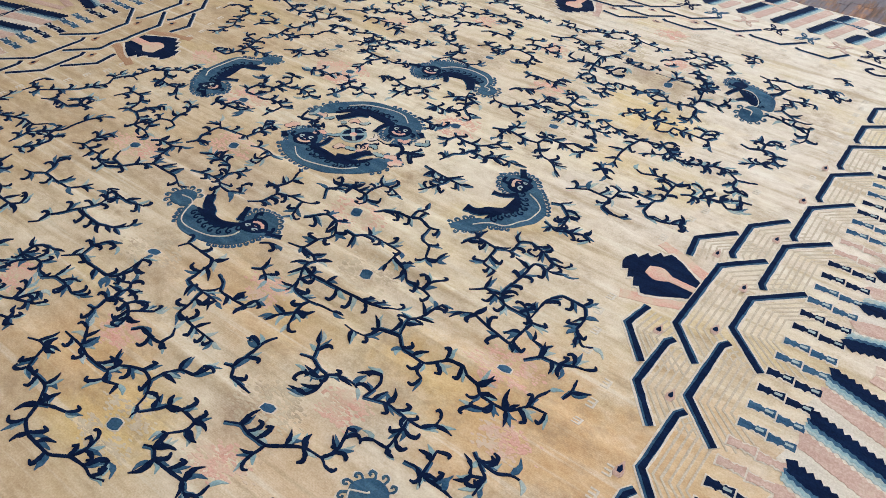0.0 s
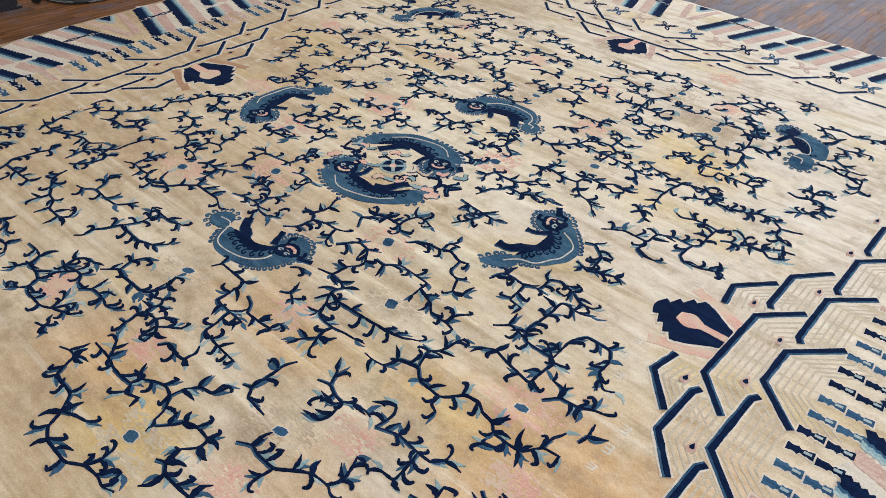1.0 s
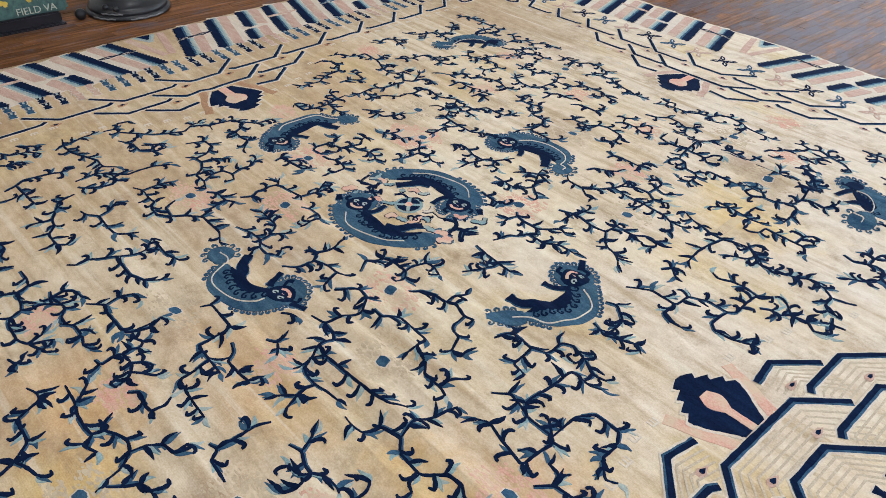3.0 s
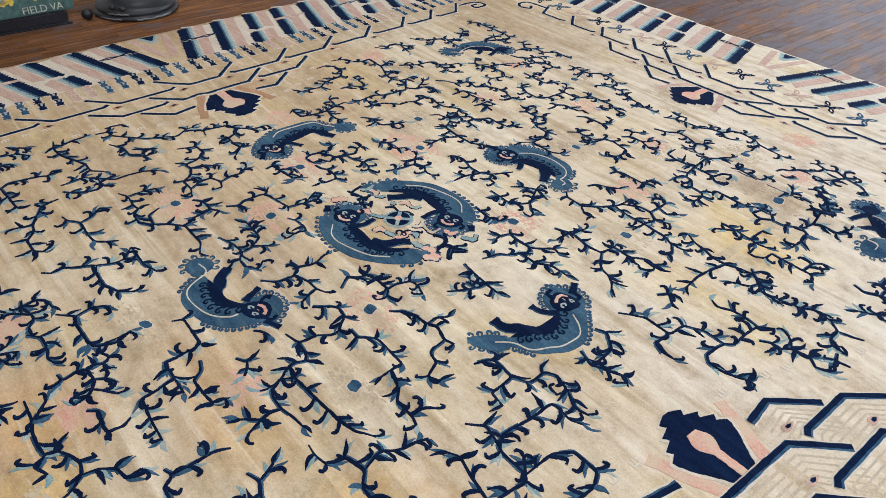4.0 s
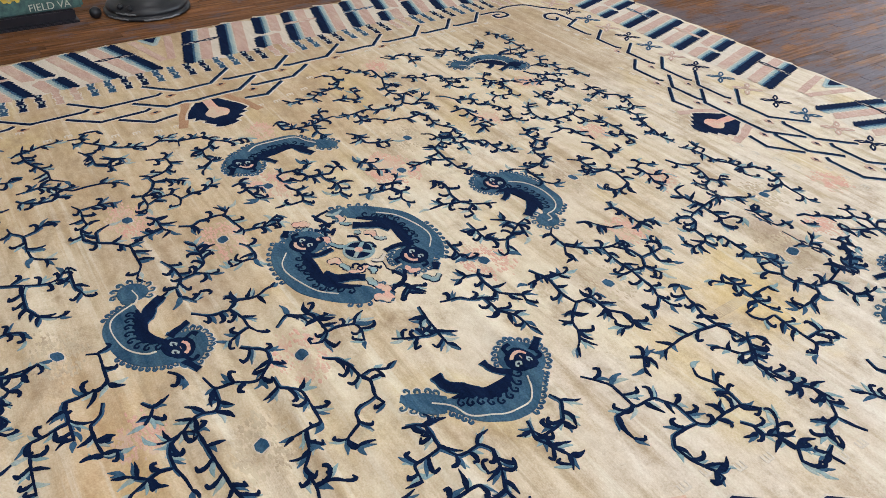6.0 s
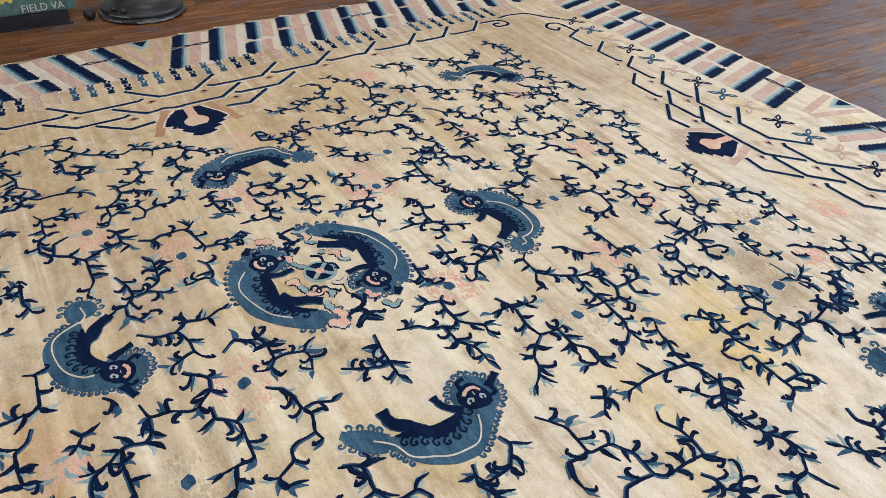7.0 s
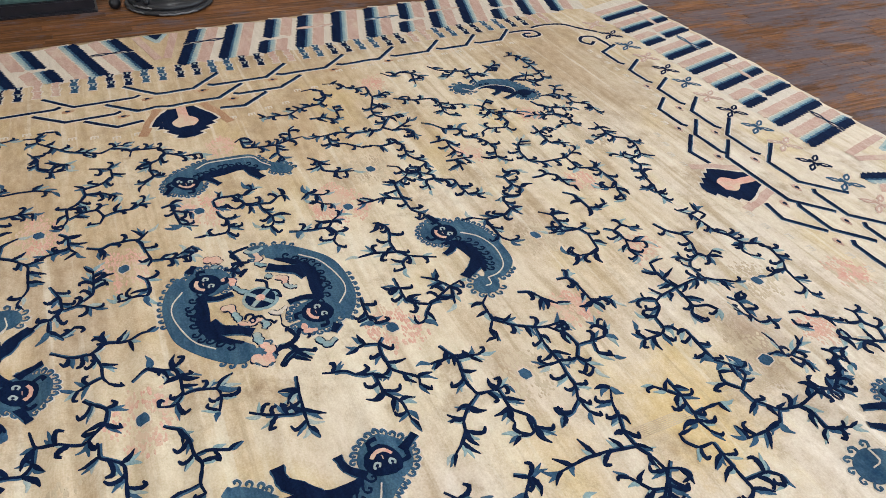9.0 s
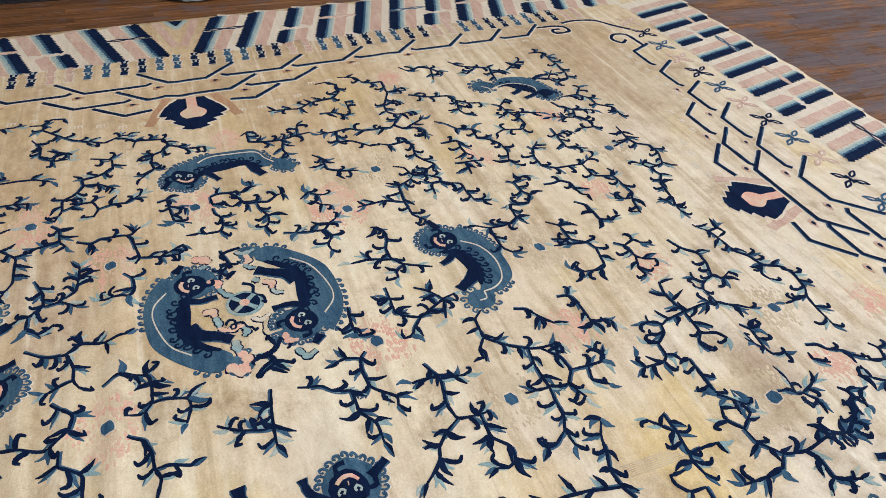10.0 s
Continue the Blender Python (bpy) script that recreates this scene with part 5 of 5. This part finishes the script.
vine(0.304, 0.293, "-41:2.9 -9:4.4 5:6.7 45:4.4 45:4.3 -17:2.9 / 1 -107:4.3 -76:2.1")
vine(0.053, 0.428, "-2:5.5 -2:6.7 47:2.8 65:5.2 124:4.2 122:6.9 109:4.5 / 1 -115:5.3 / 4 -40:4.5 -31:3.7 -82:2.7 / 10 37:4.0 / 6 -145:6.5 -125:4.3 / 6 -14:9.0 / 2 104:5.0")
vine(0.239, 0.676, "-45:4.3 -4:8.2 46:7.1 61:6.6 77:3.4 93:6.6 / 2 -34:5.3 2:3.6 / 1 -81:3.9 / 4 -10:6.1 2:5.2 4:4.0 -90:7.4 / 12 -8:5.9 2:4.1 -24:5.1 5:5.4 / 5 40:6.3 8:5.6 -35:5.6 25:6.4 / 19 89:5.4 94:4.8 133:2.6 -139:3.5 / 23 41:3.4 / 22 -16:5.8 60:4.7 / 16 -49:5.8 -87:2.5 177:3.7")
vine(0.399, 0.436, "24:6.3 18:1.3 -10:8.7 11:5.8 85:6.2 102:2.7 / 1 -95:4.8 -82:2.9 / 2 87:7.4 / 4 -54:5.3 -41:4.8 -16:4.3 -38:4.4 -51:3.8 / 5 0:7.7 43:5.5 -5:4.4 -61:3.5 -108:2.8 / 11 -85:3.6 / 10 54:4.5 / 12 17:4.6 / 17 13:5.2 / 5 -170:4.3 / 15 -13:4.4")
vine(0.264, 0.775, "73:3.9 30:5.3 40:5.1 / 2 -15:4.5")
vine(0.255, 0.928, "85:3.8 23:3.5 1:10.0 97:4.2 48:3.0 / 3 -83:4.8 / 1 141:4.4 / 3 17:4.7")
vine(0.527, 1.417, "45:3.7 -9:8.5 18:2.9 83:3.8 / 1 126:4.7 / 2 -129:6.5 / 1 38:4.3")
vine(0.667, 1.550, "80:3.7 29:3.4 73:4.3 28:3.3")
vine(0.694, 1.536, "-9:3.0 62:4.8")
vine(0.830, 1.519, "43:3.0 -9:2.1 26:4.2 / 2 -54:3.8 -20:3.4 -43:5.3 -94:4.0 -91:4.6 -160:4.0 / 6 92:4.6")
vine(0.222, -0.406, "118:5.7 76:6.7 14:4.1 -1:7.2 -44:3.2 -90:4.8 / 1 -176:4.5 / 2 172:4.9 / 4 92:5.7 79:3.6 2:3.5 -17:5.2 / 10 68:5.2 / 3 -79:4.1 / 3 65:4.7")
vine(0.366, 0.018, "-10:5.9 -4:7.1 -1:6.1 / 1 -112:4.9 / 2 -93:7.8 -127:7.2 / 2 -151:4.6")
vine(0.306, -0.002, "123:4.1 117:1.5 -160:4.1 141:4.8 133:2.6")
vine(-0.271, 0.467, "83:2.0 32:4.0 -5:5.0 -23:4.7 1:6.4 44:4.9 66:9.3 / 5 -107:7.8 -83:5.9 / 6 -55:4.5 -2:3.5 / 1 -45:6.0")
vine(-0.420, 1.046, "53:3.3 3:7.0 37:3.2 -31:5.8 -93:7.8 -7:3.6 -2:5.4 -62:4.9 -93:7.4 -125:5.1 / 3 97:5.0 / 9 1:11.9 38:4.3 / 1 122:6.0 67:3.3 / 7 103:5.1")
vine(0.381, 0.086, "73:6.3 45:3.9 87:4.9 1:8.1 34:6.1 1:7.1 / 4 -79:5.0")
vine(-0.282, -0.044, "17:4.0 17:3.9 -34:6.2")
vine(1.272, 1.033, "-19:4.5 32:5.6 14:3.7 -45:4.1 -93:6.3 -123:3.6 -149:6.9 / 2 95:5.3 155:2.9 -162:2.3 / 8 80:4.9 -31:3.5 / 6 -6:3.7 / 5 27:5.4")
vine(0.715, 1.743, "32:3.3 -23:5.1 34:4.7 -25:5.8 -112:7.5 -127:7.2 / 4 121:5.8 17:1.4 / 4 -12:8.0 -42:7.7 / 6 6:5.6 / 5 18:5.7")
vine(-0.609, -0.037, "119:3.1 83:10.0 142:4.1 / 3 -157:6.0 / 0 2:5.3 100:4.9")
vine(-0.591, 0.026, "88:3.0 14:4.2 41:2.6 98:3.5 74:4.0 136:5.4 95:2.1 / 4 4:4.5 24:5.4 -4:4.5 -41:2.6 -100:2.9 / 9 77:5.9 / 7 -169:4.6")
vine(-0.574, 0.290, "25:3.5 55:3.4 74:3.1 / 2 -19:4.8 41:3.3 74:3.0 / 4 -89:2.5 / 1 -177:5.6")
vine(-0.325, 0.176, "69:4.4 85:9.7 148:4.1 129:4.1 / 3 -113:5.4 / 2 21:4.5 -32:4.6 10:3.8 / 1 -30:4.0")
vine(-0.535, -0.039, "8:3.8 41:3.1 0:5.2 -23:3.3 -90:5.6 -124:2.1 / 3 111:2.8")
vine(1.111, 1.747, "-17:4.9 24:9.3 -23:5.2 24:9.2 32:9.4 / 1 -56:9.5 13:4.7 / 4 -1:6.7 -54:5.6 / 8 -14:8.1")
vine(1.276, 1.582, "-1:4.0 27:6.4 10:5.0 / 1 -66:6.8")
vine(1.282, 1.442, "42:4.1 -30:5.5 -44:5.1 -89:8.5 13:7.1 -81:8.5 -111:5.0 / 3 28:6.1 / 4 170:9.5")
vine(0.950, 1.929, "6:6.7 5:4.3 / 1 -71:8.6")
vine(1.404, 1.974, "42:4.5 -43:4.9")
vine(1.170, -1.090, "8:4.2 -33:2.2 1:7.0 -11:3.1 / 2 97:5.5 100:2.5 / 3 97:4.1")
vine(1.290, -0.955, "-33:2.7 -3:6.3 39:3.6 -1:2.6 / 1 -34:6.0 -90:6.1 / 3 97:4.9 / 5 -152:4.3 112:2.9")
vine(0.727, 0.824, "-29:5.7 -12:4.5 -20:5.8 3:5.3 24:4.3 12:4.8 -24:5.6 -44:7.1 8:4.4 25:4.4 / 4 -100:8.4 -93:6.3 -81:8.6 / 7 -103:4.8 -148:6.6 / 6 71:4.3 22:3.2 / 0 -104:4.2 / 0 35:3.5 / 3 -94:2.6")
vine(0.992, 0.968, "-3:4.3 0:4.3 0:4.2 2:3.0 -55:5.2 / 0 -88:4.6 -144:3.9 172:2.8 / 3 90:7.1 51:3.6 -12:2.5")
vine(0.876, 1.167, "5:5.2 46:6.3 81:7.0 100:7.2 94:7.7 113:5.1 / 0 -148:5.1 159:4.4 / 0 128:7.8 / 2 -42:5.8 -88:4.9 -90:6.8 / 10 20:3.8 / 3 13:3.6 -6:5.7 62:6.4 / 4 -151:4.9 / 5 122:9.2 162:3.9 86:3.9 -23:3.9")
vine(0.614, 1.173, "-2:7.2 -3:6.9 55:9.3 / 2 -127:5.1 / 3 -162:5.8 / 0 -75:3.1")
vine(0.762, 0.994, "0:6.4 -6:7.0 -15:2.3 11:4.6 / 1 -138:8.3 / 2 98:4.9 90:4.6 / 3 -78:5.4")
vine(0.818, 1.411, "49:4.3 -61:6.5 / 0 -72:3.9 162:7.4 / 1 29:2.1 / 0 114:6.6")
vine(0.998, 0.823, "-42:6.2 -44:7.5 14:6.6 14:6.4 43:4.4 -10:6.5 -37:5.1 -87:6.1 -46:3.2 54:3.2 / 7 14:4.6 27:3.3 / 5 9:6.4 / 4 -49:4.8")
vine(0.868, 0.247, "39:4.3 34:4.6 -2:9.8 85:6.9 36:6.3 -3:7.6 53:3.5 96:6.7 88:6.4 44:5.7 / 3 -93:6.9 -26:3.2 2:5.8 / 9 170:5.2 -177:4.1 -150:5.3 152:3.4 / 6 -93:9.0 -41:4.1 9:5.4 24:6.4 3:2.2 / 2 104:4.6 / 21 111:5.3 / 8 -158:4.8")
vine(1.229, 0.501, "37:4.1 -38:2.4 44:2.9 67:2.5 -4:1.4 11:4.4 -41:5.0 29:3.8 / 4 129:6.3 / 4 74:5.0 / 6 84:5.9")
vine(0.888, 0.427, "59:4.4 -45:4.8 / 1 -2:5.0")
vine(1.414, 0.647, "-72:3.8 12:4.3 / 1 -81:3.2")
vine(-1.467, 0.633, "75:8.3 18:6.8 70:4.1 95:4.6 -2:12.3 -23:12.4 -5:6.1 45:4.2 82:2.7 98:6.1 / 9 -36:10.7 40:5.7 88:5.4 32:4.6 -17:7.0 / 11 -46:3.0 -96:6.4 -93:5.2 -121:6.3 -77:5.8 -85:7.1 / 20 -7:8.6 84:5.7 46:9.3 / 12 123:11.8 / 5 115:8.9 / 6 116:7.6")
rosette(-0.588, -0.625)
rosette(-0.298, -0.377)
rosette(0.375, -0.392)
rosette(1.195, -0.666)
rosette(0.017, -0.984, True, "stain")
rosette(0.623, -0.619, True, "stain")
rosette(0.520, -1.476, True, "stain")
rosette(0.782, -1.190, True, "stain")
faded_flower(-0.207, -1.321)
faded_flower(0.245, -1.269)
faded_flower(0.437, -0.872)
faded_flower(-0.422, 0.339)
rosette(-0.562, -0.095)
rosette(0.279, 0.337)
rosette(-0.403, 0.419)
rosette(0.592, 0.624, True, "stain")
rosette(0.007, 0.987, True, "stain")
rosette(0.499, 1.572, True, "stain")
rosette(0.812, 1.314, True, "stain")
rosette(-0.530, 1.562, True, "stain")
rosette(-0.633, 0.588, True, "stain")
faded_flower(0.389, 0.909)
faded_flower(-0.269, 1.358)
faded_flower(0.757, 1.585)
faded_flower(0.574, 1.912)
faded_flower(0.197, 1.305)
faded_flower(-0.623, 1.022)
faded_flower(-0.859, 1.441)
faded_flower(0.813, -1.387)
faded_flower(1.330, -0.878)
faded_flower(0.941, -1.063)
faded_flower(-1.026, 0.069)
faded_flower(-1.391, 0.870)
faded_flower(-0.505, 0.391)


def worn_fold(u0, v0, u1, v1, width):
    """A brown rubbed line along an old fold."""
    bm = bmesh.new()
    rnd = random.Random(5)
    for k in range(24):
        dabs(bm, V(u0, v0).lerp(V(u1, v1), k / 23), width * 0.30, 12, "stain", rnd)
    return tagged(ornament("worn_fold", bm, "brown rubbed fold line"), kind="stuff")


def worn_seam(u0, v0, u1, v1):
    """Bare weft threads showing in a worn line."""
    bm = bmesh.new()
    for k in range(7):
        o = (k - 3) * 0.0055
        q0, q1 = 0.12 * abs(math.sin(k * 2.1)), 1 - 0.15 * abs(math.sin(k * 1.3))
        p, q = V(u0, v0), V(u1, v1)
        stroke(bm, dense([p.lerp(q, q0) + Vector((o, o)), p.lerp(q, q1) + Vector((o, o))], 0.02), 0.0022, "stain", 0.5)
    return tagged(ornament("worn_seam", bm, "bare brown weft threads"), kind="stuff")


worn_fold(0.572, 1.290, 0.776, 1.293, 0.050)
worn_seam(0.893, 0.789, 0.885, 0.984)
worn_seam(0.876, 1.121, 0.869, 1.328)


# ---- things beyond the rug ----
def pedestal(x, y):
    """A round black iron base with a column, ball feet and a worn rim."""
    top = new("pedestal_stand")
    top.location = (x, y, FLOOR_Z)
    tagged(top, "black iron pedestal stand with a scuffed round base", "stand")
    bm = bmesh.new()
    lathe(bm, [(0.0, 0.001), (0.235, 0.001), (0.250, 0.006), (0.252, 0.016), (0.244, 0.026), (0.225, 0.032)], 0, 0, 64)
    part("base_rim", bm, IRON, top)
    bm = bmesh.new()
    lathe(bm, [(0.232, 0.030), (0.236, 0.040), (0.228, 0.056), (0.205, 0.070), (0.170, 0.080), (0.155, 0.100), (0.150, 0.200), (0.135, 0.215), (0.060, 0.225), (0.052, 0.30), (0.050, 1.25), (0.0, 1.252)], 0, 0, 64)
    part("column", bm, IRON, top)
    for a0, a1, r, z in ((-75, -40, 0.2535, 0.016), (-20, 30, 0.2535, 0.014), (-62, -30, 0.2385, 0.041)):
        bm = bmesh.new()
        rows = [[bm.verts.new((q * math.cos(radians(a0 + (a1 - a0) * k / 16)), q * math.sin(radians(a0 + (a1 - a0) * k / 16)), z + h + 0.002 * math.sin(5 * k))) for q, h in ((r, -0.004), (r + 0.0015, 0.0), (r - 0.002, 0.005))] for k in range(17)]
        for p, q in zip(rows, rows[1:]):
            for j in range(2):
                bm.faces.new((p[j], p[j + 1], q[j + 1], q[j]))
        part("scuff", bm, SCUFF, top, "grey scuffed paint on the rim")
    for a, r, z in ((-58, 0.215, 0.074), (-40, 0.222, 0.072), (-85, 0.306, 0.034)):
        bm = bmesh.new()
        bmesh.ops.create_uvsphere(bm, u_segments=20, v_segments=12, radius=0.034 if r > 0.25 else 0.018)
        for f in bm.faces:
            f.smooth = True
        knob = part("knob", bm, IRON, top)
        knob.location = (r * math.cos(radians(a)), r * math.sin(radians(a)), z)
    return top


pedestal(CX - 2.885, CY + 0.115)


def painted_trunk(x, y0, y1):
    """A teal-painted board leaning on a black plinth, with yellow blots and white lettering."""
    top = new("painted_board")
    top.location = (x, y0, FLOOR_Z)
    tagged(top, "teal painted board with white lettering on black plinth", "sign")
    ln = y1 - y0
    bm = bmesh.new()
    box(bm, -0.30, 0.0, 0, ln, 0.0, 0.012, 0, 0.004)
    box(bm, -0.28, -0.030, 0.012, ln - 0.012, 0.012, 0.070, 0, 0.006)
    part("plinth", bm, BLACK, top, "black lacquered plinth")
    lean = Matrix.Translation((-0.045, 0, 0.070)) @ Matrix.Rotation(radians(-12), 4, "Y")
    bm = bmesh.new()
    box(bm, -0.03, 0.0, 0.0, ln + 0.045, 0.0, 0.62, 0, 0.012)
    bm.transform(lean)
    board = part("board", bm, TEAL, top, "teal painted board")
    rnd = random.Random(4)
    for k in range(22):
        bm = bmesh.new()
        n = 16
        r = rnd.uniform(0.008, 0.022)
        cy, cz = ln - 0.05 - rnd.random() * 0.55, 0.078 + 0.05 * rnd.random()
        ring = [bm.verts.new((0.003, cy + r * (1 + 0.25 * math.sin(3 * a)) * math.cos(a), cz + r * math.sin(a))) for a in [2 * math.pi * i / n for i in range(n)]]
        f = bm.faces.new(ring)
        ext = bmesh.ops.extrude_face_region(bm, geom=[f])
        bmesh.ops.translate(bm, verts=[v for v in ext["geom"] if isinstance(v, bmesh.types.BMVert)], vec=(-0.002, 0, 0))
        bm.transform(lean)
        part("painted_blot", bm, YELLOW if k % 3 != 1 else CHALK, board, "yellow painted blot" if k % 3 != 1 else "pale painted blot")
    for text, off, size in (("FIELD VA", ln - 0.245, 0.056),):
        cu = bpy.data.curves.new("lettering", "FONT")
        cu.body, cu.size, cu.extrude = text, size, 0.0015
        ob = new("lettering", cu)
        ob.data.materials.append(CHALK)
        ob.parent = board
        ob.matrix_local = lean @ Matrix.Translation((0.004, off, 0.012)) @ Matrix(((0, 0, 1, 0), (1, 0, 0, 0), (0, 1, 0, 0), (0, 0, 0, 1)))
        tagged(ob, "white painted capital letters")
    return top


painted_trunk(CX - 2.832, CY - 1.55, CY - 0.285)

# ---- floor boards ----
bm = bmesh.new()
floor = part("floor", box(bm, X0 - 0.2, X1 + 0.2, Y0 - 0.2, Y1 + 0.2, FLOOR_Z - 0.15, FLOOR_Z - 0.004), GAP, None, "worn oak strip floor", "structure", "floor")
BOARD_W = 0.068
board_meshes = {}


def board_mesh(length):
    key = round(length / 0.1)
    if key not in board_meshes:
        bm = bmesh.new()
        a, b, z, e = BOARD_W / 2 - 0.0005, key * 0.05 - 0.0004, 0.004, 0.0007
        top = [bm.verts.new(c) for c in ((-a + e, -b + e, z), (a - e, -b + e, z), (a - e, b - e, z), (-a + e, b - e, z))]
        low = [bm.verts.new(c) for c in ((-a, -b, 0), (a, -b, 0), (a, b, 0), (-a, b, 0))]
        bm.faces.new(top)
        for k in range(4):
            bm.faces.new((low[k], low[(k + 1) % 4], top[(k + 1) % 4], top[k]))
        me = bpy.data.meshes.new("plank")
        bm.to_mesh(me)
        bm.free()
        me.materials.append(OAK)
        board_meshes[key] = me
    return board_meshes[key], key * 0.1


rnd = random.Random(11)
rest_v, rest_f = [], []
count = 0
x = X0
while x < X1:
    y = Y0 - rnd.random() * 0.6
    while y < Y1:
        me, ln = board_mesh(rnd.choice((0.4, 0.5, 0.6, 0.8, 0.9, 1.1, 1.3, 1.6)))
        c = (x + BOARD_W / 2, y + ln / 2)
        u, v = c[0] - CX, c[1] - CY
        hidden = left_edge(v) + 0.12 < u < 2.3 and v + ln / 2 < 2.85 and v - ln / 2 > -2.85
        near = -3.35 < u < 1.8 and ((-1.4 < v + ln / 2 and v < 2.0 and u < -2.2) or (1.2 < v < 5.0 and v + ln / 2 > 2.85))
        if near and not hidden and count < 340:
            ob = new("plank", me)
            ob.parent = floor
            ob.location = (c[0], c[1], FLOOR_Z - 0.004 + rnd.uniform(-0.0006, 0.0006))
            count += 1
        elif not hidden:
            k = len(rest_v)
            a, b, z = BOARD_W / 2 - 0.001, ln / 2 - 0.001, FLOOR_Z
            rest_v += [(c[0] - a, c[1] - b, z), (c[0] + a, c[1] - b, z), (c[0] + a, c[1] + b, z), (c[0] - a, c[1] + b, z)]
            rest_v += [(c[0] - a, c[1] - b, z - 0.005), (c[0] + a, c[1] - b, z - 0.005), (c[0] + a, c[1] + b, z - 0.005), (c[0] - a, c[1] + b, z - 0.005)]
            rest_f += [(k, k + 1, k + 2, k + 3)] + [(k + 4 + i, k + 4 + (i + 1) % 4, k + (i + 1) % 4, k + i) for i in range(4)]
        y += ln
    x += BOARD_W
me = bpy.data.meshes.new("far_planks")
me.from_pydata(rest_v, [], rest_f)
me.materials.append(OAK)
far = new("far_planks", me)
far.parent = floor
tagged(far, "worn oak floor strips", "", "", "stuff")
print("planks", count)
